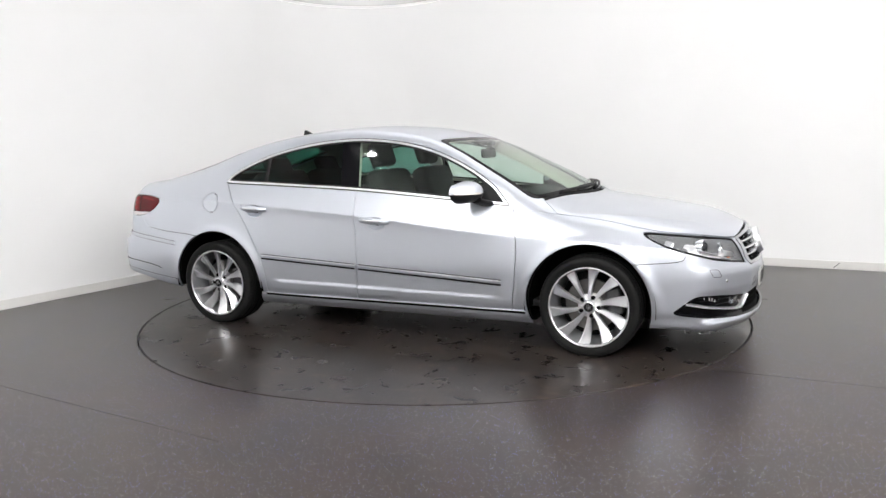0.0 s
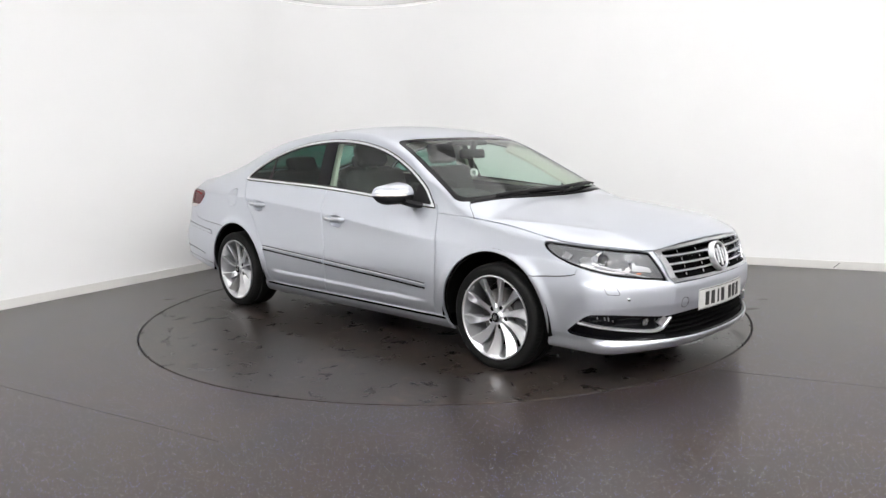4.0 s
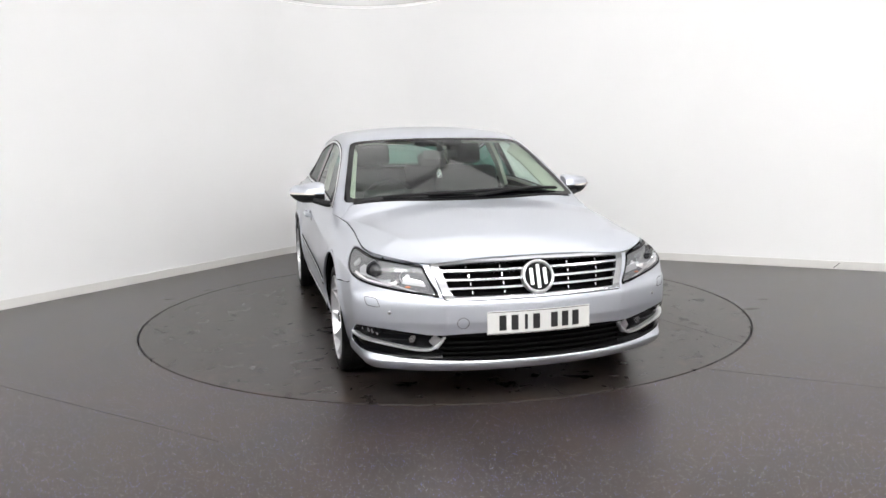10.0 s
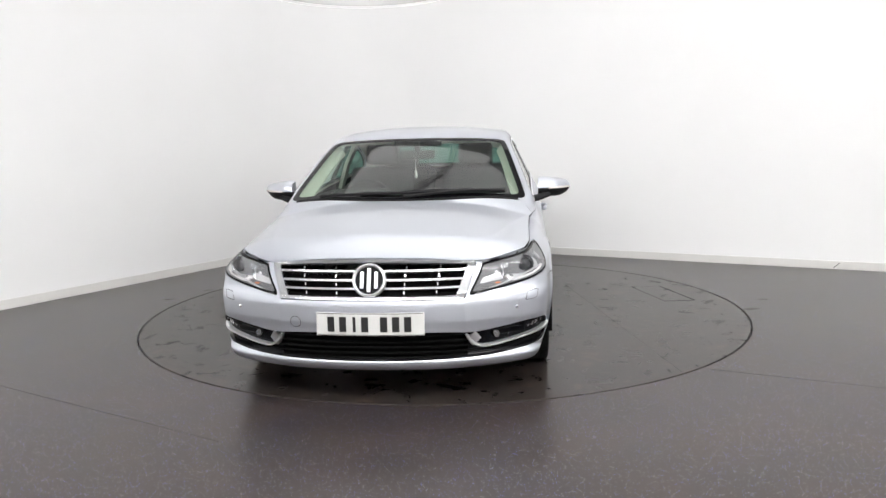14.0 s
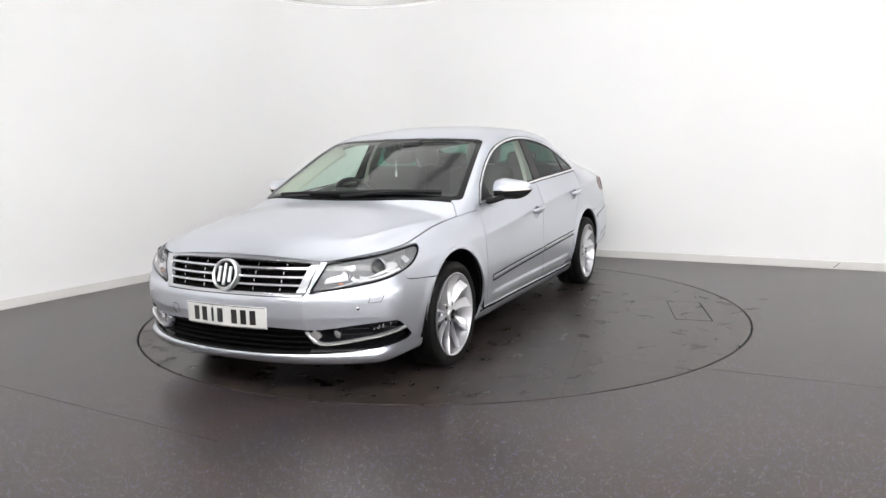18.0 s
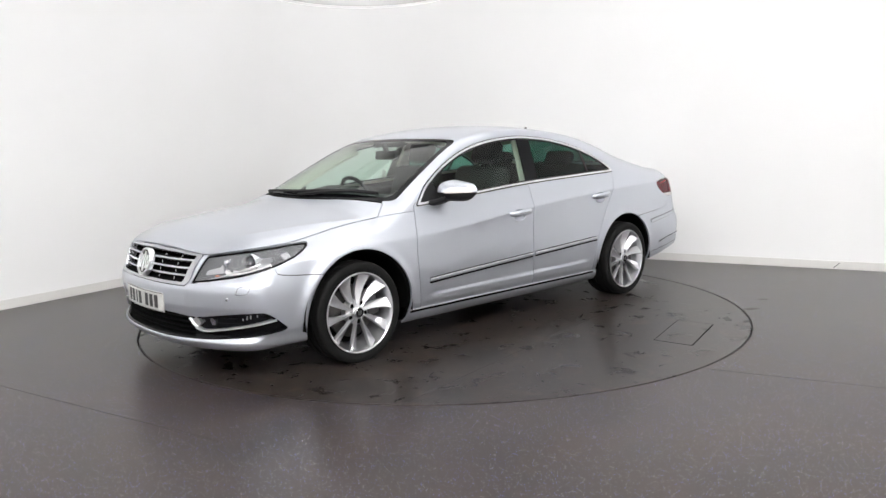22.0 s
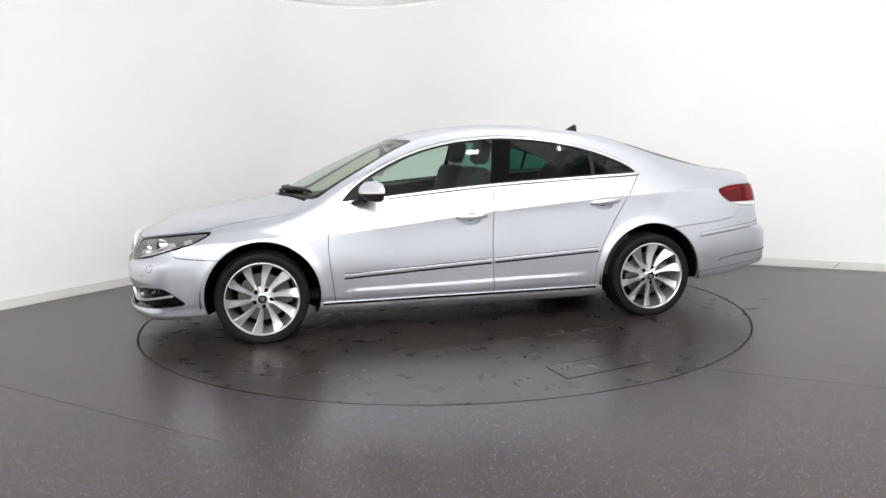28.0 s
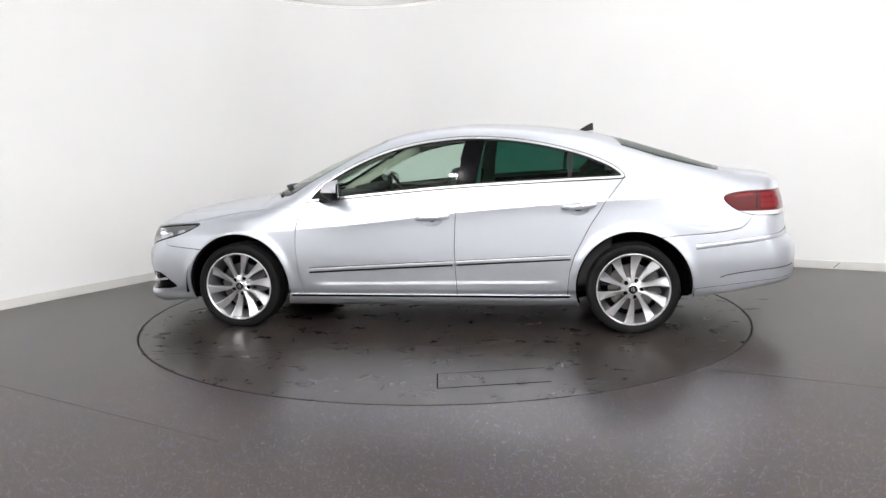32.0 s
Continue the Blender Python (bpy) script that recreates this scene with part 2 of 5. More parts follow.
half = math.acos(ALONG_R.dot(ALONG_L)) / 2
tang = FILLET / math.tan(half)
mid = CORNER + (ALONG_R + ALONG_L).normalized() * (FILLET / math.sin(half))
pa, pb = CORNER + ALONG_L * tang, CORNER + ALONG_R * tang
a0, a1 = math.atan2(pa.y - mid.y, pa.x - mid.x), math.atan2(pb.y - mid.y, pb.x - mid.x)
if a0 < a1:
    a0 += 2 * math.pi
bend = [Vector((mid.x + FILLET * math.cos(a0 + (a1 - a0) * i / 28), mid.y + FILLET * math.sin(a0 + (a1 - a0) * i / 28))) for i in range(29)]
left_end, right_end, back = p2(at(0, ROOM_V)), p2(at(ROOM_U, 0)), p2(at(ROOM_U, ROOM_V))
wall_strip("wall_left", [left_end, pa], 0, ROOM_H, 0.12, WHITE, "plain white painted studio wall")
wall_strip("wall_corner", bend, 0, ROOM_H, 0.12, WHITE, "white studio wall bent into a smooth curve")
wall_strip("wall_right", [pb, right_end], 0, ROOM_H, 0.12, WHITE, "plain white painted studio wall")
wall_strip("wall_back", [right_end, back], 0, ROOM_H, 0.12, WHITE, "plain white painted studio wall")
wall_strip("wall_front", [back, left_end], 0, ROOM_H, 0.12, BACKWALL, "plain off-white wall")


def skirting(name, pts):
    inner = []
    for i, p in enumerate(pts):
        a, b = pts[max(i - 1, 0)], pts[min(i + 1, len(pts) - 1)]
        t = (b - a).normalized()
        inner.append(p + Vector((t.y, -t.x)) * 0.016)
    wall_strip(name, inner, 0, 0.0775, 0.0155, BASEB, "low off-white skirting board along the wall", cat="skirting")


skirting("baseboard_left", [left_end, pa])
skirting("baseboard_corner", bend)
skirting("baseboard_right", [pb, right_end])

# floor with a round opening for the turntable
RING, GAP, HUB_Y = 2.2254, 0.0065, 0.015


def annulus(name, r0, outline, z0, z1, material, label):
    """Floor sheet between a circle and an outer outline given as plan points."""
    n = 192
    verts, faces = [], []
    for i in range(n):
        a = 2 * math.pi * i / n
        d = Vector((math.cos(a), math.sin(a)))
        best = 1e9
        for k in range(len(outline)):
            p, q = outline[k], outline[(k + 1) % len(outline)]
            e = q - p
            den = d.x * e.y - d.y * e.x
            if abs(den) > 1e-9:
                s, w = (p.x * e.y - p.y * e.x) / den, (p.x * d.y - p.y * d.x) / den
                if s > 0 and -1e-6 <= w <= 1 + 1e-6:
                    best = min(best, s)
        verts += [(d.x * r0, d.y * r0 + HUB_Y, z1), (d.x * best, d.y * best, z1), (d.x * r0, d.y * r0 + HUB_Y, z0)]
    for i in range(n):
        a, b = 3 * i, 3 * ((i + 1) % n)
        faces += [(a, a + 1, b + 1, b), (a, b, b + 2, a + 2)]
    return add(name, mesh_of(name, verts, faces, material), None, None, label, "floor", "structure")


annulus("floor", RING + GAP, [left_end] + bend + [right_end, back], -0.05, 0.0, FLOOR, "dark grey glittering vinyl studio floor with scuffs")
pit = lathe([(0.01, -0.05), (RING + 0.2, -0.05)], 96, "Z")
tagged(part("floor_pit", pit, PIT, None), "black pit under the turntable", "floor pit", kind="structure")

ceil_pts = [left_end] + bend + [right_end, back]
me = mesh_of("ceiling", [(p.x, p.y, ROOM_H) for p in ceil_pts] + [(p.x, p.y, ROOM_H + 0.1) for p in ceil_pts],
             [tuple(range(len(ceil_pts))), tuple(range(2 * len(ceil_pts) - 1, len(ceil_pts) - 1, -1))], CEIL)
add("ceiling", me, None, None, "plain white studio ceiling", "ceiling", "structure")

# unseen rectangular light panels added on the ceiling, behind and beside the viewer
def light_panel():
    top = new("ceiling_light")
    tagged(top, "bright rectangular white ceiling light panel", "ceiling light", "ceiling light panels")
    part("frame", box(1.94, 0.94, 0.03, pose(0, 0, -0.015), 0.004), LEDFRAME, top)
    part("diffuser", box(1.88, 0.88, 0.012, pose(0, 0, -0.037)), LED, top)
    return top


first = light_panel()
spots = [(-0.9, -7.8), (1.1, -7.8)] + [(x, y) for y in (-5.6, -6.7) for x in (-1.4, 0.6, 2.6)] + [(4.6, -3.6), (4.4, -6.0), (-3.4, -4.9), (-3.4, -6.1)]
for k, (x, y) in enumerate(spots):
    m = pose(x, y, ROOM_H - 0.001)
    if k == 0:
        first.matrix_basis = m
    else:
        copy_thing(first, m)

# wide, soft-glowing sheet added over the turntable to stand in for a lit ceiling
sheet = new("light_sheet")
tagged(sheet, "wide softly glowing white sheet stretched under the ceiling", "light ceiling")
sheet.matrix_basis = pose(*at(4.0, 2.4, ROOM_H - 0.001), 0, 0, -28.7)
part("frame", box(6.9, 3.7, 0.03, pose(0, 0, -0.015), 0.004), LEDFRAME, sheet)
part("diffuser", box(6.8, 3.6, 0.012, pose(0, 0, -0.037)), LEDSOFT, sheet)


# small square downlights
def downlight():
    top = new("downlight")
    tagged(top, "small square white ceiling spotlight", "spotlight", "ceiling spotlights")
    part("housing", box(0.28, 0.21, 0.06, pose(0, 0, -0.03), 0.006), LEDFRAME, top)
    part("lens", box(0.17, 0.12, 0.008, pose(0, 0, -0.065)), SPOT, top)
    return top


first = downlight()
for k, (x, y) in enumerate(((1.6, -2.9), (2.95, -2.35), (-3.45, -2.25), (-1.2, -3.65))):
    m = pose(x, y, ROOM_H - 0.001)
    if k == 0:
        first.matrix_basis = m
    else:
        copy_thing(first, m)

# round canopy under the ceiling
canopy = new("round_ceiling_light")
tagged(canopy, "round white hanging ring lamp", "ceiling light")
canopy.matrix_basis = pose(-0.636, 0.646, 2.548)
part("rim", lathe([(0.775, 0.010), (0.782, 0.0), (0.86, 0.0), (0.87, 0.010), (0.87, 0.045), (0.775, 0.045)], 96, "Z", True), LEDFRAME, canopy, smooth=True)
part("diffuser", lathe([(0.795, -0.004), (0.848, -0.004), (0.848, 0.004), (0.795, 0.004)], 96, "Z", True), GLOW, canopy, "pale glowing ring")
for a in (90, 210, 330):
    part("hanger", lathe([(0.004, 0.04), (0.004, ROOM_H - 2.6)], 8, "Z"), LEDFRAME, canopy, m=pose(0.815 * math.cos(radians(a)), 0.815 * math.sin(radians(a)), 0))
# ---------------------------------------------------------------- body shape
def pch(xs, ys):
    """A monotone cubic curve through a few control points."""
    xs, ys = np.array(xs, float), np.array(ys, float)
    order = np.argsort(xs)
    xs, ys = xs[order], ys[order]
    h, d = np.diff(xs), np.diff(ys) / np.diff(xs)
    m = np.zeros(len(xs))
    m[0], m[-1] = d[0], d[-1]
    for i in range(1, len(xs) - 1):
        if d[i - 1] * d[i] > 0:
            w1, w2 = 2 * h[i] + h[i - 1], h[i] + 2 * h[i - 1]
            m[i] = (w1 + w2) / (w1 / d[i - 1] + w2 / d[i])

    def at(x):
        x = np.clip(x, xs[0], xs[-1])
        i = np.clip(np.searchsorted(xs, x) - 1, 0, len(xs) - 2)
        t = (x - xs[i]) / h[i]
        return ((1 + 2 * t) * (1 - t) ** 2 * ys[i] + t * (1 - t) ** 2 * h[i] * m[i]
                + t * t * (3 - 2 * t) * ys[i + 1] + t * t * (t - 1) * h[i] * m[i + 1])
    return at


# car space: x to the front, y to the car's left, z up, from the middle of the wheelbase on the ground
top_line = pch([2.30, 2.18, 2.10, 1.95, 1.76, 1.50, 1.30, 1.235, 1.16, 0.949, 0.724, 0.448, 0.232, 0.0, -0.3, -0.524, -0.782, -1.032, -1.283, -1.6, -1.95, -2.06, -2.2, -2.36, -2.6],
               [0.65, 0.725, 0.765, 0.808, 0.845, 0.888, 0.916, 0.931, 0.971, 1.079, 1.181, 1.293, 1.358, 1.393, 1.410, 1.404, 1.385, 1.352, 1.30, 1.205, 1.092, 1.062, 1.043, 1.022, 1.0])
top_drop = pch([2.1, 1.7, 1.3, 1.0, 0.7, 0.3, -0.3, -1.0, -1.5, -2.0, -2.4], [0.05, 0.07, 0.075, 0.11, 0.10, 0.07, 0.06, 0.075, 0.09, 0.05, 0.035])
side_width = pch([-2.5, -2.2, -1.9, -1.36, -0.9, 0, 0.9, 1.36, 1.7, 2.0, 2.3], [0.80, 0.85, 0.88, 0.902, 0.893, 0.890, 0.888, 0.886, 0.872, 0.84, 0.79])
crease_line = pch([-2.5, -1.9, -1.228, -0.88, -0.1, 0.515, 0.902, 1.15, 1.7, 2.3], [0.918, 0.912, 0.888, 0.865, 0.802, 0.736, 0.706, 0.694, 0.66, 0.62])
crease_in = pch([-2.5, -1.9, -1.3, -0.8, 0.5, 2.3], [0.06, 0.05, 0.025, 0.014, 0.012, 0.012])
shoulder = pch([-2.5, -1.9, -1.3, -0.7, 0.3, 0.9, 1.3, 1.7, 2.1], [1.5, 1.2, 0.70, 0.43, 0.39, 0.35, 0.50, 0.85, 1.0])
low_in = pch([0.10, 0.17, 0.22, 0.26, 0.29, 0.40, 0.50, 0.62], [0.16, 0.075, 0.040, 0.031, 0.020, 0.006, 0.0, 0.001])
nose_line = pch([0.10, 0.165, 0.20, 0.235, 0.27, 0.33, 0.39, 0.43, 0.50, 0.535, 0.56, 0.62, 0.70, 0.74, 0.80, 1.2],
                [2.05, 2.18, 2.255, 2.275, 2.25, 2.25, 2.258, 2.268, 2.270, 2.264, 2.246, 2.232, 2.192, 2.13, 2.02, 1.0])
tail_line = pch([0.10, 0.20, 0.28, 0.36, 0.50, 0.57, 0.60, 0.63, 0.75, 0.87, 0.95, 1.0, 1.05, 1.3], [2.30, 2.42, 2.47, 2.505, 2.515, 2.51, 2.49, 2.45, 2.435, 2.41, 2.385, 2.39, 2.37, 2.2])
under_line = pch([-2.5, -2.3, -1.75, -0.98, 0.97, 1.7, 2.2], [0.36, 0.335, 0.235, 0.158, 0.158, 0.185, 0.165])
HUB_F, HUB_R, HUB_Z = 1.3555, -1.3555, 0.308
CAR_Z = -0.008


def side_y(x, z):
    """Half the width of the body at x, z."""
    zc, w = crease_line(x), side_width(x)
    low = w - low_in(z)
    t = np.clip((z - 0.5) / np.maximum(zc - 0.5, 0.05), 0, 1)
    low = low - crease_in(x) * t * t
    up = 0.5 * (z - zc + np.sqrt((z - zc) ** 2 + 0.00003))
    rise = up * shoulder(x) + 0.10 * up * up
    # a soft ledge along the foot of the doors
    step = np.clip((0.350 - 0.012 * x - z) / 0.030, 0, 1)
    low = low + 0.007 * step * step * (3 - 2 * step) * np.clip((0.86 - np.abs(x + 0.02)) / 0.10, 0, 1)
    # a lip under the shoulder crease
    lip = np.exp(-np.abs(np.minimum(z - zc, 0.0)) / 0.06)
    low = low + 0.012 * lip * np.clip((1.0 - x) / 0.5, 0, 1) * np.clip((x + 1.9) / 0.4, 0, 1) - 0.012 * np.clip((1.0 - x) / 0.5, 0, 1) * np.clip((x + 1.9) / 0.4, 0, 1)
    for hx in (HUB_F, HUB_R):
        d = np.hypot(x - hx, z - HUB_Z)
        low = low + 0.012 * np.exp(-((d - 0.375) / 0.035) ** 2) * np.clip((z - 0.2) / 0.2, 0, 1)
    return low - rise


def top_z(x, y):
    a = np.abs(y)
    ridge = 0.010 * np.exp(-np.sqrt((a - 0.70 + 0.29 * (x - 1.45)) ** 2 + 0.00005) / 0.045) * np.clip((x - 1.15) / 0.2, 0, 1) * np.clip((2.15 - x) / 0.15, 0, 1)
    return top_line(x) - top_drop(x) * (a / 0.7) ** 2.3 + ridge


def front_x(y, z):
    a = np.abs(y)
    fold = 0.009 * np.exp(-np.sqrt((a - 0.45) ** 2 + 0.00001) / 0.07) * np.clip((z - 0.33) / 0.06, 0, 1) * np.clip((0.55 - z) / 0.03, 0, 1)
    return nose_line(z) - 0.065 * (a / 0.47) ** 2.5 + fold


def rear_x(y, z):
    return -tail_line(z) + 0.085 * (np.abs(y) / 0.6) ** 2.7


def smax(a, b, k):
    return np.maximum(a, b) + np.maximum(k - np.abs(a - b), 0) ** 2 / (4 * k)


def body_field(x, y, z):
    """Below zero inside the body; arrays that broadcast."""
    a = np.abs(y)
    # the bend from side to top: wide on the wings and the boot, tighter on pillars and roof
    k = 0.07 - 0.035 * np.clip((z - 0.92) / 0.12, 0, 1) * np.clip((x + 1.5) / 0.6, 0, 1)
    f = smax(a - side_y(x, z), (z - top_z(x, y)) * 0.95, k)
    f = smax(f, (x - front_x(y, z)) * 0.9, 0.06)
    f = smax(f, (rear_x(y, z) - x) * 0.9, 0.08)
    return smax(f, under_line(x) - z, 0.03)
def surface_net(field, lo, hi, h):
    """Vertices, normals and triangles of the surface where field is zero."""
    ax = [np.arange(lo[i], hi[i] + h, h) for i in range(3)]
    v = field(ax[0][:, None, None], ax[1][None, :, None], ax[2][None, None, :])
    v = np.broadcast_to(v, (len(ax[0]), len(ax[1]), len(ax[2])))
    inside = v < 0
    shape = np.array(v.shape) - 1
    total, count = np.zeros((*shape, 3)), np.zeros(shape)
    corner = [(i, j, k) for i in (0, 1) for j in (0, 1) for k in (0, 1)]

    def cells(a, c):
        return a[c[0]:c[0] + shape[0], c[1]:c[1] + shape[1], c[2]:c[2] + shape[2]]

    for c in corner:
        for axis in range(3):
            if c[axis] == 0:
                d = tuple(c[i] + (i == axis) for i in range(3))
                s, e = cells(inside, c), cells(inside, d)
                idx = np.nonzero(s != e)
                a, b = cells(v, c)[idx], cells(v, d)[idx]
                off = np.tile(np.array(c, float), (len(a), 1))
                off[:, axis] += a / (a - b)
                total[idx] += off
                count[idx] += 1
    act = np.nonzero(count > 0)
    ids = -np.ones(shape, int)
    ids[act] = np.arange(len(act[0]))
    p = np.array(lo) + h * (np.stack(act, 1) + total[act] / count[act][:, None])

    def grad(q):
        e = 0.002
        x, y, z = q[:, 0], q[:, 1], q[:, 2]
        g = np.stack([field(x + e, y, z) - field(x - e, y, z), field(x, y + e, z) - field(x, y - e, z),
                      field(x, y, z + e) - field(x, y, z - e)], 1) / (2 * e)
        return g

    for _ in range(3):
        g = grad(p)
        f = field(p[:, 0], p[:, 1], p[:, 2])
        step = -f[:, None] * g / np.maximum((g * g).sum(1), 0.05)[:, None]
        ln = np.linalg.norm(step, axis=1)
        p = p + step * np.minimum(1, h * 0.6 / np.maximum(ln, 1e-9))[:, None]
    tris = []
    for axis in range(3):
        o1, o2 = [(1, 2), (2, 0), (0, 1)][axis]
        sl0 = [slice(1, -1)] * 3
        sl0[axis] = slice(0, -1)
        sl1 = list(sl0)
        sl1[axis] = slice(1, None)
        s, e = inside[tuple(sl0)], inside[tuple(sl1)]
        for flip in (False, True):
            idx = np.nonzero(s & ~e if not flip else ~s & e)
            base = np.stack(idx, 1)
            base[:, o1] += 1
            base[:, o2] += 1
            quad = []
            for d1, d2 in ((1, 1), (0, 1), (0, 0), (1, 0)):
                q = base.copy()
                q[:, o1] -= d1
                q[:, o2] -= d2
                quad.append(ids[q[:, 0], q[:, 1], q[:, 2]])
            if flip:
                quad = quad[::-1]
            tris += [np.stack([quad[0], quad[1], quad[2]], 1), np.stack([quad[0], quad[2], quad[3]], 1)]
    t = np.concatenate(tris)
    t = t[(t >= 0).all(1)]
    n = grad(p)
    n /= np.maximum(np.linalg.norm(n, axis=1), 1e-9)[:, None]
    return p, n, t


def clip(m, f):
    """The piece of a mesh (points, normals, triangles) where f <= 0, cut cleanly along f = 0."""
    p, n, t = m
    out = f[t] > 0
    cnt = out.sum(1)
    keep = [t[cnt == 0]]
    pairs, build = [], []
    for c in (1, 2):
        s = t[cnt == c]
        o = out[cnt == c] if c == 1 else ~out[cnt == c]
        k = o.argmax(1)
        r = np.arange(len(s))
        build.append((s[r, k], s[r, (k + 1) % 3], s[r, (k + 2) % 3]))
    (o1, a1, b1), (i2, a2, b2) = build
    edges = np.concatenate([np.stack([o1, a1], 1), np.stack([o1, b1], 1), np.stack([i2, a2], 1), np.stack([i2, b2], 1)])
    if len(edges):
        edges.sort(axis=1)
        uniq, inv = np.unique(edges, axis=0, return_inverse=True)
        inv = inv.reshape(-1)
        fa, fb = f[uniq[:, 0]], f[uniq[:, 1]]
        w = (fa / (fa - fb))[:, None]
        q = p[uniq[:, 0]] * (1 - w) + p[uniq[:, 1]] * w
        qn = n[uniq[:, 0]] * (1 - w) + n[uniq[:, 1]] * w
        qn /= np.maximum(np.linalg.norm(qn, axis=1), 1e-9)[:, None]
        inv = inv + len(p)
        c1, c2 = len(o1), len(i2)
        pa1, pb1, pa2, pb2 = inv[:c1], inv[c1:2 * c1], inv[2 * c1:2 * c1 + c2], inv[2 * c1 + c2:]
        keep += [np.stack([a1, b1, pb1], 1), np.stack([a1, pb1, pa1], 1), np.stack([i2, pa2, pb2], 1)]
        p, n = np.concatenate([p, q]), np.concatenate([n, qn])
    t = np.concatenate(keep)
    used, inv = np.unique(t, return_inverse=True)
    return p[used], n[used], inv.reshape(-1, 3)


def poly(u, v, pts):
    """Signed distance in a plane to a closed outline, below zero inside."""
    pts = np.array([(q[0], q[1]) for q in pts])
    best, odd = np.full(u.shape, 1e9), np.zeros(u.shape, bool)
    for (x0, y0), (x1, y1) in zip(pts, np.roll(pts, -1, axis=0)):
        dx, dy = x1 - x0, y1 - y0
        w = np.clip(((u - x0) * dx + (v - y0) * dy) / (dx * dx + dy * dy + 1e-12), 0, 1)
        best = np.minimum(best, np.hypot(u - x0 - w * dx, v - y0 - w * dy))
        if dy != 0:
            odd ^= ((y0 > v) != (y1 > v)) & (u < dx * (v - y0) / dy + x0)
    return np.where(odd, -best, best)


def panel(name, m, material, parent, flange=0.012, offset=0.0, label=""):
    """A body panel from a piece of the skin, with turned-in edges."""
    p, n, t = m
    p = p + n * offset
    e = np.concatenate([t[:, [0, 1]], t[:, [1, 2]], t[:, [2, 0]]])
    key = np.sort(e, axis=1)
    _, first, count = np.unique(key, axis=0, return_index=True, return_counts=True)
    e = e[first[count == 1]]
    verts, norms, faces = [p], [n], [t]
    if flange and len(e):
        a, b = p[e[:, 0]], p[e[:, 1]]
        na, nb = n[e[:, 0]], n[e[:, 1]]
        o = np.cross(b - a, na)
        o /= np.maximum(np.linalg.norm(o, axis=1), 1e-9)[:, None]
        k, c = len(p), len(e)
        verts += [b, a, a - na * flange, b - nb * flange]
        up = na * 0.25 + o
        up /= np.linalg.norm(up, axis=1)[:, None]
        norms += [up, up, o, o]
        i = np.arange(c)
        quads = np.stack([k + i, k + c + i, k + 2 * c + i, k + 3 * c + i], 1)
    else:
        quads = np.zeros((0, 4), int)
    me = bpy.data.meshes.new(name)
    vv = np.concatenate(verts)
    me.from_pydata(vv.tolist(), [], t.tolist() + quads.tolist())
    me.materials.append(material)
    me.shade_smooth()
    me.normals_split_custom_set_from_vertices(np.concatenate(norms).tolist())
    return add(name, me, parent, None, label)


# ---------------------------------------------------------------- outlines on the skin, in x and z
DLO = chaikin([(0.868, 0.884), (0.80, 0.958), (0.745, 1.015), (0.558, 1.129), (0.320, 1.230), (0.080, 1.287), (-0.155, 1.313), (-0.324, 1.317), (-0.558, 1.301), (-0.790, 1.261),
               (-1.015, 1.203), (-1.20, 1.128), (-1.285, 1.072), (-1.312, 1.027), (-1.29, 1.017), (-1.0, 1.008), (-0.792, 1.000), (-0.172, 0.971), (0.295, 0.931), (0.70, 0.896), (0.84, 0.884)], 2)
F_DOOR = [(0.870, 0.905), (0.884, 0.88), (0.900, 0.80), (0.917, 0.70), (0.923, 0.607), (0.915, 0.489), (0.895, 0.32), (0.887, 0.250),
          (-0.197, 0.250), (-0.188, 0.42), (-0.184, 0.571), (-0.190, 0.723), (-0.208, 0.945), (-0.209, 0.995)]
R_DOOR = [(-0.209, 0.995), (-0.208, 0.945), (-0.190, 0.723), (-0.184, 0.571), (-0.188, 0.42), (-0.197, 0.250), (-0.936, 0.250), (-0.937, 0.32), (-0.946, 0.411), (-0.979, 0.524),
          (-1.076, 0.716), (-1.187, 0.890), (-1.296, 1.022), (-1.302, 1.045)]
hood_edge = pch([-0.2, 0.3, 0.50, 0.60, 0.66, 0.8, 0.93, 1.09, 1.16, 1.28, 1.40, 1.59, 1.9], [0.720, 0.716, 0.704, 0.697, 0.699, 0.715, 0.729, 0.745, 0.763, 0.801, 0.826, 0.852, 0.87])
hood_rear = pch([0, 0.3, 0.6, 0.685, 0.70, 0.79, 1.0], [1.222, 1.190, 1.095, 1.055, 1.05, 1.15, 1.35])
HEADLAMP = chaikin([(0.537, 0.548), (0.545, 0.548), (0.68, 0.563), (0.885, 0.588), (1.0, 0.610), (1.09, 0.636), (1.145, 0.662), (1.174, 0.688), (1.188, 0.715), (1.184, 0.736), (1.166, 0.744), (1.10, 0.738), (0.93, 0.723), (0.8, 0.710), (0.655, 0.692), (0.645, 0.690), (0.60, 0.63)], 1)
GRILLE = [(-0.5, 0.716), (0.0, 0.716), (0.30, 0.711), (0.497, 0.697), (0.500, 0.685), (0.448, 0.533), (-0.5, 0.533)]
GRILLE_IN = [(-0.5, 0.702), (0.0, 0.702), (0.30, 0.697), (0.462, 0.688), (0.408, 0.548), (-0.5, 0.548)]
INTAKE = chaikin([(-0.9, 0.379), (0.0, 0.379), (0.42, 0.373), (0.56, 0.363), (0.70, 0.378), (0.85, 0.393), (1.0, 0.401), (1.055, 0.396), (1.10, 0.34), (1.14, 0.284), (1.0, 0.272), (0.8, 0.256), (0.6, 0.247), (0.0, 0.239), (-0.9, 0.239)], 2)
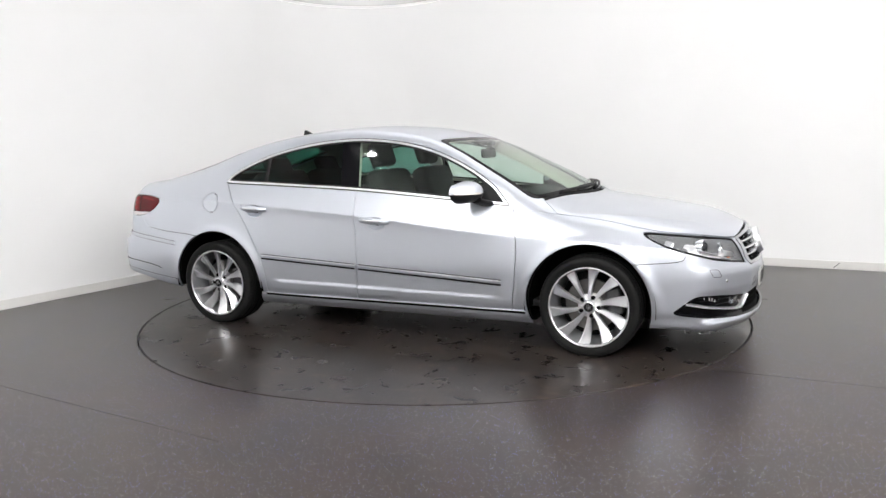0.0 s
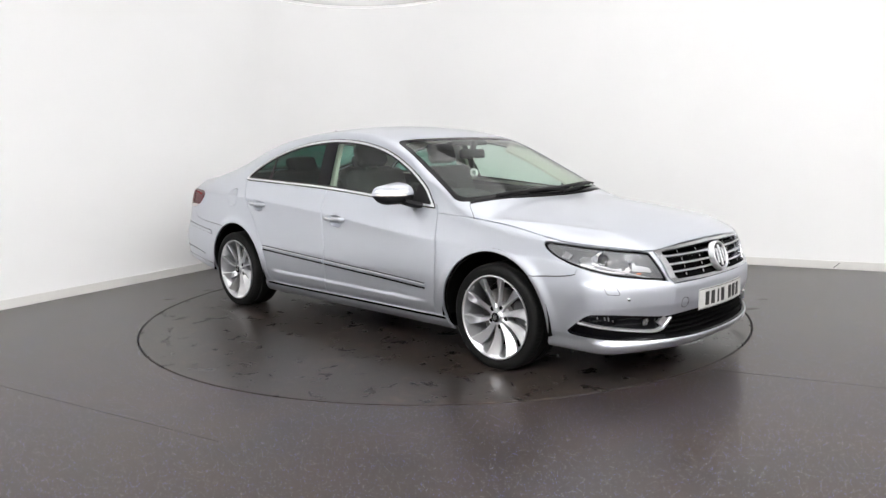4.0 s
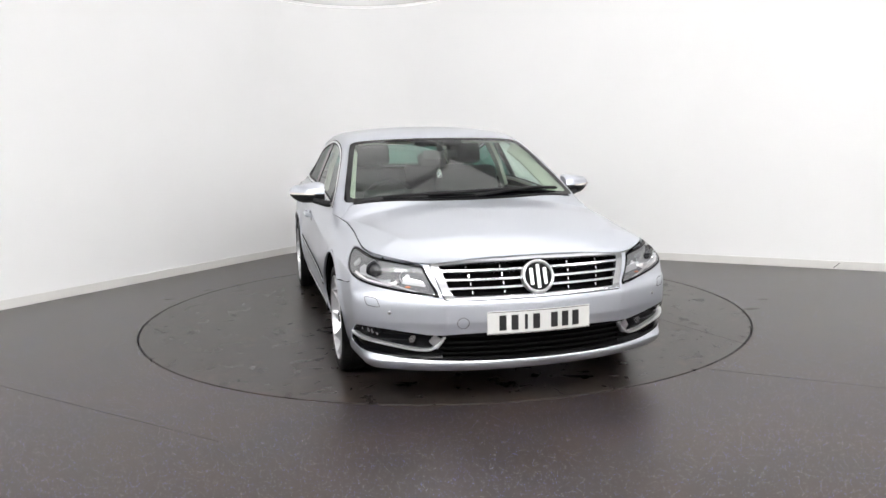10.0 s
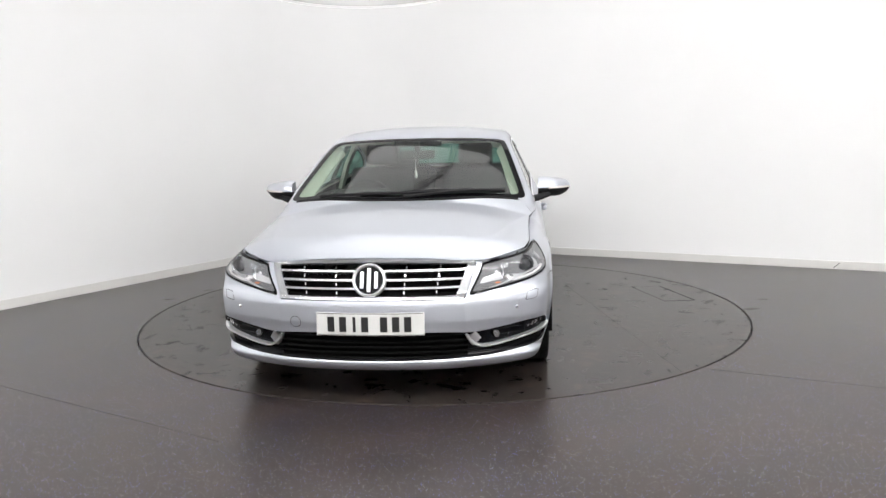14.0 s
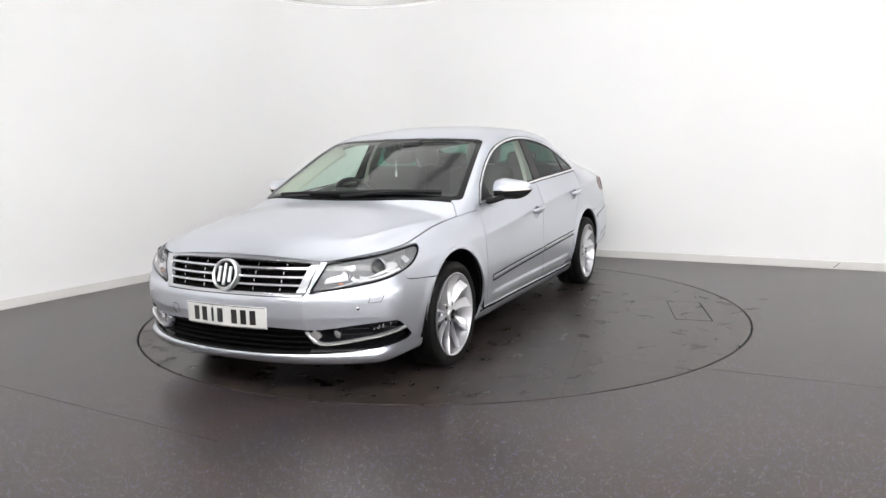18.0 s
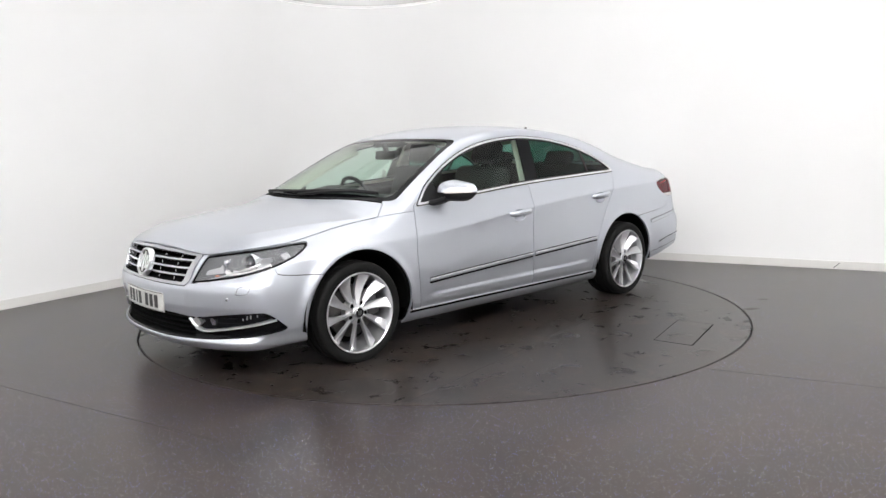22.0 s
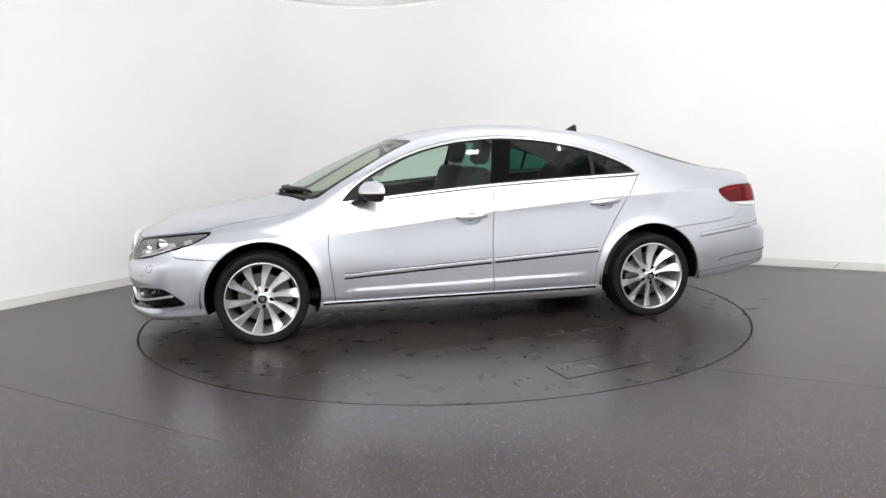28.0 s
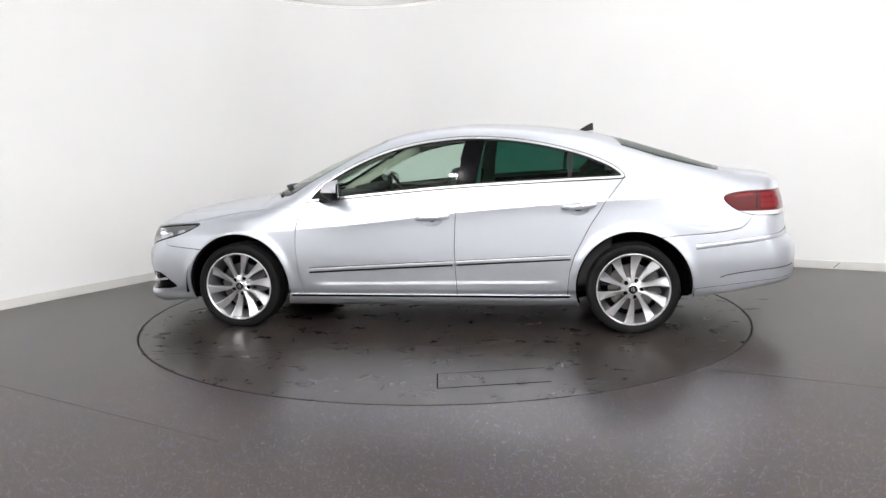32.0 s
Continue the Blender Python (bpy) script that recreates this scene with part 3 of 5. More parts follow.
TAIL_LAMP = chaikin([(-1.895, 0.900), (-2.0, 0.925), (-2.2, 0.934), (-2.5, 0.932), (-2.5, 0.777), (-2.2, 0.775), (-2.07, 0.779), (-1.965, 0.824)], 2)
front_seam = pch([0, 1.07, 1.10, 1.15, 1.31, 1.5], [0.76, 0.70, 0.60, 0.584, 0.566, 0.55])
rear_seam = pch([1.4, 1.55, 2.02, 2.065, 2.10, 3.0], [0.625, 0.643, 0.697, 0.735, 0.782, 0.785])


def screen(x, a):
    """Windscreen glass, by plan."""
    lower = x - (1.212 - 0.19 * (a / 0.73) ** 2)
    upper = (0.40 - 0.10 * (a / 0.6) ** 2) - x
    return smax(smax(lower, upper, 0.03), a - (0.606 + 0.215 * (x - 0.3)), 0.07)


def rear_screen(x, a):
    lower = (-1.985 + 0.07 * (a / 0.6) ** 2) - x
    upper = x - (-1.25 - 0.05 * (a / 0.6) ** 2)
    return np.maximum(np.maximum(lower, upper), a - (0.60 - 0.02 * (x + 1.6)))


def region(name, p):
    """Signed distance to one region of the skin, below zero inside."""
    x, y, z = p[:, 0], p[:, 1], p[:, 2]
    a = np.abs(y)
    s = a + (2.3 - x) * 0.6
    far = np.where(z > 0.85, 0.0, 5.0)
    if name == "dlo":
        return poly(x, z, DLO) + far
    if name == "screen":
        return screen(x, a) + np.where(z > 0.9, 0, 5.0)
    if name == "rear_screen":
        return rear_screen(x, a) + np.where(z > 0.95, 0, 5.0)
    if name == "arch":
        return np.minimum(np.hypot(x - HUB_F + 0.008, z - HUB_Z) - 0.367, np.hypot(x - HUB_R + 0.004, z - HUB_Z) - 0.373) + np.where(a > 0.5, 0, 5.0)
    if name == "under":
        return z - (under_line(x) + 0.012)
    if name == "front_door":
        return poly(x, z, F_DOOR) + np.where(a > 0.5, 0, 5.0)
    if name == "rear_door":
        return poly(x, z, R_DOOR) + np.where(a > 0.5, 0, 5.0)
    if name == "hood":
        return np.maximum(hood_edge(s) - z, hood_rear(a) - x)
    if name == "headlamp":
        return poly(s, z, HEADLAMP) + np.where(x > 1.3, 0, 5.0)
    if name == "grille":
        return poly(a, z, GRILLE) + np.where(x > 1.85, 0, 5.0)
    if name == "grille_in":
        return poly(a, z, GRILLE_IN) + np.where(x > 1.85, 0, 5.0)
    if name == "intake":
        return poly(s, z, INTAKE) + np.where(x > 1.7, 0, 5.0)
    if name == "front_bumper":
        return np.maximum(z - front_seam(s), HUB_F - x)
    if name == "tail_lamp":
        return poly(x, z, TAIL_LAMP) + np.where(a > 0.42, 0, 5.0)
    if name == "boot":
        return np.maximum(np.maximum(a - 0.60, -z + 0.66), x + 1.995 - 0.07 * (a / 0.6) ** 2)
    if name == "rear_bumper":
        return np.maximum(z - rear_seam(-x), x - HUB_R)
    if name == "sill":
        return np.maximum(np.maximum(z - 0.240, x - 1.2), -1.2 - x)
    if name == "cup":
        f = np.hypot((x + 0.035) / 0.070, (z - 0.763) / 0.042) - 1
        r = np.hypot((x + 1.0) / 0.070, (z - 0.828) / 0.042) - 1
        return np.minimum(f, r) * 0.036 + np.where(a > 0.5, 0, 5.0)
    if name == "fuel":
        return np.hypot(x + 1.395, z - 0.883) - 0.068 + np.where(y < -0.4, 0, 5.0)
    if name == "roof":
        return np.maximum(np.maximum(a - 0.52, x - 0.40 + 0.10 * (a / 0.6) ** 2), -1.25 - 0.05 * (a / 0.6) ** 2 - x) + np.where(z > 1.2, 0, 5.0)


def cut(m, *names, gap=0.0024):
    """Clip to the regions named; '-name' keeps what lies outside of one. A gap is left on both sides."""
    for nm in names:
        g = gap
        key = nm.lstrip("-")
        if "+" in key:
            key, extra = key.split("+")
            g = float(extra)
        f = region(key, m[0])
        m = clip(m, (-f + g) if nm[0] == "-" else (f + g))
        if not len(m[2]):
            break
    return m


def side_of(m, sign):
    return clip(m, -sign * m[0][:, 1])


# ---------------------------------------------------------------- the car
car = new("car")
tagged(car, "silver metallic four-door coupe saloon parked on the turntable", "car")
skin = surface_net(body_field, (-2.60, -0.985, 0.10), (2.36, 0.985, 1.46), 0.0105)
skin = cut(skin, "-under", "-arch", gap=0.0)

OPEN = ("-dlo", "-screen", "-rear_screen", "-hood", "-headlamp", "-grille", "-intake", "-front_bumper", "-tail_lamp", "-boot", "-rear_bumper", "-sill")
shell = cut(skin, *OPEN, "-front_door", "-rear_door", "-fuel")
roof_piece = cut(shell, "roof", gap=0.0)
shell = cut(shell, "-roof", gap=0.0)
fender = clip(shell, 0.86 - shell[0][:, 0])
shell = clip(shell, shell[0][:, 0] - 0.86)
fender_low = clip(fender, fender[0][:, 2] - hood_edge(np.abs(fender[0][:, 1]) + (2.3 - fender[0][:, 0]) * 0.6) + 0.0015)
pillar_base = clip(fender, hood_edge(np.abs(fender[0][:, 1]) + (2.3 - fender[0][:, 0]) * 0.6) - fender[0][:, 2] + 0.0015)
pillar_base = clip(pillar_base, 0.705 - np.abs(pillar_base[0][:, 1]))
panel("body_shell", shell, PAINT, car, label="silver side frame and rear quarters")
panel("roof", roof_piece, PAINT, car, flange=0)
panel("hood", cut(skin, "hood+0.0032", "-screen+0.03", "-dlo", "-grille"), PAINT, car, label="silver bonnet with two soft creases")
panel("front_bumper", cut(skin, "front_bumper", "-headlamp", "-grille", "-intake+0.0", "-hood"), PAINT, car)
panel("rear_bumper", cut(skin, "rear_bumper", "-tail_lamp", "-boot"), PAINT, car)
panel("boot_lid", cut(skin, "boot", "-tail_lamp", "-rear_screen"), PAINT, car)
panel("fuel_flap", cut(skin, "fuel"), PAINT, car, label="round silver fuel filler flap")
doors = {}
for sign in (1, -1):
    panel("front_fender", side_of(fender_low, sign), PAINT, car)
    panel("pillar_panel", side_of(pillar_base, sign), PAINT, car)
    panel("sill", cut(side_of(skin, sign), "sill", "-front_bumper", "-rear_bumper"), PAINT, car, label="silver side sill")
    doors[sign, "front"] = panel("front_door", cut(side_of(skin, sign), "front_door", "-dlo", "-sill", "-cup+0.0"), PAINT, car)
    doors[sign, "rear"] = panel("rear_door", cut(side_of(skin, sign), "rear_door", "-dlo", "-sill", "-cup+0.0"), PAINT, car)
    half_skin = side_of(skin, sign)
    # side windows: bright trim, black seal, panes and pillar
    ring = cut(half_skin, "dlo+0.0")
    f = region("dlo", ring[0])
    panel("window_gap", clip(ring, -f - 0.0045), DARK, car, 0.004, 0.0015, "dark joint round the window surround")
    ring = clip(ring, f + 0.0045)
    f = region("dlo", ring[0])
    panel("window_trim", clip(ring, -f - 0.017), TRIM, car, 0.008, 0.004, "bright chrome window surround")
    inner = clip(ring, f + 0.017)
    f = region("dlo", inner[0])
    panel("window_seal", clip(inner, -f - 0.028), BLACK, car, 0.006, -0.001, "black rubber window seal")
    inner = clip(inner, f + 0.028)

    def post(m, w):
        """Signed distance from the slanted middle post (its width w) and from the quarter bar."""
        x, z = m[0][:, 0], m[0][:, 2]
        return np.abs(x - (-0.258 - 0.055 * (z - 0.98) / 0.3)) - w, np.abs(x - (-0.945 - 0.018 * (z - 1.01) / 0.2)) - 0.013

    b, q = post(inner, 0.066)
    panel("centre_post", clip(inner, b), BLACKGLOSS, car, 0.006, 0.0, "gloss black post between the side windows")
    x = inner[0][:, 0]
    fw = clip(inner, np.maximum(-b, -0.258 - x))
    lim = 0.655 + 0.25 * (fw[0][:, 2] - 0.95)
    panel("mirror_base", clip(fw, lim - fw[0][:, 0]), BLACK, car, 0.006, 0.0, "matt black corner under the mirror")
    panel("side_window", clip(fw, fw[0][:, 0] - lim), GLASS, doors[sign, "front"], 0, -0.004, "clear green tinted side window")
    rw = clip(inner, np.maximum(-b, x + 0.258))
    _, q = post(rw, 0.066)
    panel("quarter_bar", clip(rw, q), BLACK, car, 0.006, 0.0)
    _, q = post(rw, 0.066)
    rr = clip(rw, -q)
    panel("side_window", clip(rr, -0.95 - rr[0][:, 0]), PRIVACY, doors[sign, "rear"], 0, -0.004, "dark privacy glass side window")
    panel("quarter_window", clip(rr, rr[0][:, 0] + 0.95), PRIVACY, car, 0, -0.004, "dark privacy glass quarter window")

ws = cut(skin, "screen+0.0")
f = region("screen", ws[0])
panel("windscreen_seal", clip(ws, -f - 0.034), BLACKGLOSS, car, 0.008, -0.001)
panel("windscreen", clip(ws, f + 0.034), GLASS, car, 0, -0.002, "clear green tinted windscreen")
rs = cut(skin, "rear_screen+0.0")
f = region("rear_screen", rs[0])
panel("rear_screen_seal", clip(rs, -f - 0.03), BLACKGLOSS, car, 0.008, -0.001)
panel("rear_screen", clip(rs, f + 0.03), PRIVACY, car, 0, -0.002, "dark tinted rear window")

# black inner skin, added to keep panel gaps dark; cream above the belt
lining = surface_net(lambda x, y, z: body_field(x, y, z) + 0.024, (-2.58, -0.95, 0.12), (2.33, 0.95, 1.43), 0.026)
lining = cut(lining, "-arch", "-headlamp+0.0", "-intake", "-grille_in", gap=-0.012)
for nm in ("dlo", "screen", "rear_screen"):
    lining = clip(lining, -region(nm, lining[0]) - 0.012)
belt = pch([-2.0, -1.3, -0.8, -0.17, 0.3, 0.86, 1.1], [1.05, 1.02, 0.995, 0.96, 0.92, 0.875, 0.96])
hi = np.maximum(belt(lining[0][:, 0]) - lining[0][:, 2], np.maximum(lining[0][:, 0] - 1.0, -2.0 - lining[0][:, 0]))
panel("headliner", clip(lining, hi), CREAM, car, 0, 0, "cream roof lining and pillar trim")
panel("inner_skin", clip(lining, -hi), DARK, car, 0, 0, "black inner panels")


# ---------------------------------------------------------------- wheels
AXLE_Z = 0.2935 - CAR_Z


def wheel_mesh_parts(parent):
    """Low-profile tyre with grooves, notched shoulders and a flat foot, and the rim inside it."""
    side = [(0.2335, -0.104), (0.247, -0.112), (0.266, -0.1175), (0.283, -0.115), (0.2935, -0.108), (0.2985, -0.098), (0.3010, -0.088)]
    tread = [(0.3018, -0.066), (0.2955, -0.064), (0.2955, -0.056), (0.3022, -0.054), (0.3025, -0.014), (0.2960, -0.012), (0.2960, -0.004)]
    prof = side + tread
    prof = prof + [(r, -h) for r, h in prof[::-1]]
    bm = lathe(prof, 216)
    bm.verts.ensure_lookup_table()
    for k in (5, 6, len(prof) - 7, len(prof) - 6):
        for i in range(0, 216, 3):
            v = bm.verts[k * 216 + i]
            v.co.x, v.co.z = v.co.x * 0.988, v.co.z * 0.988
    for v in bm.verts:
        v.co.z = max(v.co.z, -0.2935)
    t = part("tyre", bm, RUBBER, parent, "black low-profile tyre", smooth=True)
    rim = [(0.2330, 0.106), (0.2378, 0.111), (0.2375, 0.1155), (0.2330, 0.1165), (0.2275, 0.112), (0.2240, 0.098), (0.2205, 0.062), (0.206, 0.02), (0.198, -0.06), (0.218, -0.108), (0.2335, -0.108)]
    part("rim", lathe(rim, 96), ALLOY, parent, "bright silver alloy rim", smooth=True)
    return t


def spoke_mesh():
    """One turbine blade: narrow at the hub, wide and swept at the rim, with a raised edge and a face that falls away from it."""
    bm = bmesh.new()
    rows = []
    n = 12
    for i in range(n):
        t = i / (n - 1)
        r = 0.034 + (0.2255 - 0.034) * t
        bend = 0.03 - 0.13 * t ** 1.2
        w = 0.0165 + 0.049 * t ** 1.35
        h = 0.087 + 0.024 * t ** 1.2 - 0.010 * math.sin(math.pi * t)
        fall = 0.008 + 0.020 * math.sin(math.pi * min(t * 0.62, 1.0)) ** 1.2
        row = []
        for u, dz in ((-0.50, -0.030), (-0.50, -0.003), (-0.47, 0.0), (-0.36, 0.0), (-0.30, -0.0025), (0.05, -fall * 0.55), (0.42, -fall), (0.50, -fall - 0.004), (0.50, -fall - 0.022)):
            ang = bend + u * w / r
            row.append(bm.verts.new((r * math.sin(ang), h + dz, r * math.cos(ang))))
        rows.append(row)
    for a, b in zip(rows, rows[1:]):
        for j in range(len(a) - 1):
            bm.faces.new((a[j], a[j + 1], b[j + 1], b[j]))
    bmesh.ops.recalc_face_normals(bm, faces=bm.faces)
    me = bpy.data.meshes.new("spoke")
    bm.to_mesh(me)
    bm.free()
    me.materials.append(ALLOY)
    me.shade_smooth()
    me.set_sharp_from_angle(angle=radians(28))
    return me


def make_wheel(x, sign, phase):
    w = new("wheel")
    w.parent = car
    w.matrix_basis = pose(x, sign * (0.752 if x > 0 else 0.784), AXLE_Z, 0, 0, 0 if sign > 0 else 180)
    tagged(w, "ten-spoke silver alloy wheel with a black tyre")
    wheel_mesh_parts(w)
    for i in range(10):
        add("spoke", SPOKE, w, Matrix.Rotation(2 * math.pi * i / 10 + 0.10 - radians(phase), 4, "Y"))
    part("hub", lathe([(0.0005, 0.090), (0.034, 0.089), (0.040, 0.083), (0.043, 0.062), (0.072, 0.056), (0.074, 0.0)], 40), ALLOY, w, smooth=True)
    part("hub_cap", lathe([(0.0005, 0.1005), (0.026, 0.100), (0.031, 0.097), (0.032, 0.090)], 32), SATIN, w, "round silver centre cap with a dark disc", smooth=True)
    part("hub_badge", lathe([(0.0005, 0.1022), (0.026, 0.1018), (0.0265, 0.0995)], 32), BLACKGLOSS, w, "dark round badge", smooth=True)
    for dx, hh in ((-0.009, 0.022), (0.0, 0.034), (0.009, 0.022)):
        part("badge_bar", box(0.005, 0.002, hh, pose(dx, 0.1025, 0)), SATIN, w)
    for i in range(5):
        a = 2 * math.pi * i / 5 - radians(phase + 18)
        spot = pose(0.056 * math.sin(a), 0, 0.056 * math.cos(a))
        part("bolt_seat", lathe([(0.0150, 0.074), (0.0165, 0.081), (0.0180, 0.080), (0.0190, 0.055)], 20), ALLOY, w, "silver bolt seat", m=spot, smooth=True)
        part("wheel_bolt", lathe([(0.0005, 0.0800), (0.009, 0.0800), (0.0125, 0.0785), (0.0142, 0.075), (0.0155, 0.072), (0.0155, 0.06)], 16), DARK, w, "black bolt cap", m=spot)
    part("brake_disc", lathe([(0.06, 0.02), (0.155, 0.02), (0.155, -0.005), (0.06, -0.005)], 64), DISCMETAL, w, "worn steel brake disc")
    part("brake_caliper", box(0.09, 0.06, 0.16, pose(-0.135, 0.01, 0.03, 0, 12, 0), 0.012), ALLOYDARK, w, "grey brake caliper")
    # Black disc added behind the brake so the wheel's inside stays dark.
    part("inner_drum", lathe([(0.0005, -0.03), (0.197, -0.03), (0.197, -0.06)], 48), DARK, w)


SPOKE = spoke_mesh()
for wx in (HUB_F, HUB_R):
    for sign in (1, -1):
        make_wheel(wx, sign, {(HUB_F, 1): 12, (HUB_F, -1): 7, (HUB_R, 1): 6, (HUB_R, -1): 33}[wx, sign])
        bm = lathe([(0.02, 0.0), (0.385, 0.0), (0.385, 0.335)], 48)
        bmesh.ops.delete(bm, geom=[f for f in bm.faces if f.calc_center_median().z < -0.07], context="FACES")
        part("wheel_arch_liner", bm, DARK, car, "black wheel arch liner", m=pose(wx, sign * 0.545, HUB_Z, 0, 0, 0 if sign > 0 else 180), smooth=True)
under = box(3.8, 1.1, 0.05, pose(0.12, 0, 0.215), 0.02)
part("underbody", under, DARK, car, "black underbody tray")


# ---------------------------------------------------------------- turntable
table = new("turntable")
tagged(table, "round dark vinyl vehicle turntable set flush in the floor", "turntable")
table.matrix_basis = pose(0, HUB_Y, 0)
part("deck", lathe([(0.001, 0.0), (RING - GAP - 0.003, 0.0), (RING - GAP, -0.003), (RING - GAP, -0.045), (0.001, -0.045)], 192, "Z"), DISC, table, "worn dark grey vinyl deck")


# ---------------------------------------------------------------- points on the skin
def meet(start, way, far):
    """Where a ray from inside the body leaves it, and the normal there."""
    lo, hi = 0.0, far
    p, d = np.array(start, float), np.array(way, float)
    for _ in range(18):
        m = (lo + hi) / 2
        q = p + d * m
        if body_field(q[0], q[1], q[2]) < 0:
            lo = m
        else:
            hi = m
    q = p + d * lo
    e = 0.003
    g = []
    for i in range(3):
        s = np.zeros(3)
        s[i] = e
        u, v = q + s, q - s
        g.append(float(body_field(u[0], u[1], u[2]) - body_field(v[0], v[1], v[2])))
    return Vector(q), Vector(g).normalized()


def on_side(x, z, sign):
    return meet((x, 0, z), (0, sign, 0), 1.2)


def on_front(y, z):
    return meet((1.3, y, z), (1, 0, 0), 1.4)


NOSE = skin[0][:, 0] > 1.3
NOSE_P, NOSE_N = skin[0][NOSE], skin[1][NOSE]
NOSE_S = np.abs(NOSE_P[:, 1]) + (2.3 - NOSE_P[:, 0]) * 0.6


def on_nose(s, z, sign):
    """A point of the front end by its run round the corner and its height."""
    d = (NOSE_S - s) ** 2 + (NOSE_P[:, 2] - z) ** 2 + np.where(NOSE_P[:, 1] * sign > 0, 0, 1.0)
    w = np.exp(-(d - d.min()) / 0.0001)
    w /= w.sum()
    q = (NOSE_P * w[:, None]).sum(0)
    n = (NOSE_N * w[:, None]).sum(0)
    return Vector(q), Vector(n).normalized()


def on_top(x, y):
    return meet((x, y, 0.5), (0, 0, 1), 1.2)


def frame_at(q, n, up=(0, 0, 1)):
    """A pose at q whose local x runs along n."""
    n, u = Vector(n), Vector(up)
    y = u.cross(n).normalized()
    z = n.cross(y)
    m = Matrix((n, y, z)).transposed().to_4x4()
    return Matrix.Translation(q) @ m


def disc_on(name, q, n, r, h, material, parent, label="", seg=24):
    """A small round button that stands h proud of the skin."""
    bm = lathe([(r, -0.004), (r, h * 0.7), (r * 0.9, h), (0.0004, h)], seg, "Z")
    m = frame_at(q, n) @ Matrix.Rotation(radians(90), 4, "Y")
    return part(name, bm, material, parent, label, m, True)


def line_on(pts_n, w, h, material, name, parent, label="", closed=False, lift=0.0):
    path = [q + n * lift for q, n in pts_n]
    return part(name, sweep(path, [n for _, n in pts_n], w, h, closed), material, parent, label, None, True)


# ---------------------------------------------------------------- front end
back_grille = cut(skin, "grille_in+0.0")
panel("grille_back", back_grille, DARK, car, 0, -0.045, "black grille backing")
gf = cut(skin, "grille")
fin = region("grille_in", gf[0])
grille = panel("grille_frame", clip(gf, -fin), GRILLE_CHROME, car, 0.02, 0.004, "chrome radiator grille surround")
for z in (0.6655, 0.625, 0.586):
    half_w = 0.398 + 0.054 * (z - 0.548) / 0.14 + 0.01
    run = [on_front(half_w * (i / 14 - 1), z) for i in range(29)]
    line_on(run, 0.0140, 0.034, GRILLE_CHROME, "grille_bar", grille, "chrome grille bar", lift=-0.014)
for k, z in enumerate((0.684, 0.645, 0.6055, 0.567)):
    for y in (-0.335 + 0.006 * k, -0.172 + 0.003 * k, 0.172 - 0.003 * k, 0.335 - 0.006 * k):
        q, n = on_front(y, z)
        part("grille_tab", box(0.016, 0.005, 0.013, frame_at(q - n * 0.016, n)), CHROME, grille)
q, n = on_front(0, 0.624)
face = frame_at(q + n * 0.012, n) @ Matrix.Rotation(radians(90), 4, "Y")
badge = part("badge", lathe([(0.0004, 0.004), (0.070, 0.002), (0.074, -0.012)], 48, "Z"), BLACKGLOSS, car, "round chrome badge on the grille", face, True)
part("badge_ring", lathe([(0.066, 0.0), (0.068, 0.010), (0.073, 0.014), (0.079, 0.011), (0.081, 0.0), (0.080, -0.02)], 64, "Z"), TRIM, badge, "chrome ring", smooth=True)
for y, h in ((-0.034, 0.080), (0.0, 0.115), (0.034, 0.080)):
    part("badge_bar", box(h, 0.017, 0.009, pose(0, y, 0.007), 0.002), TRIM, badge)

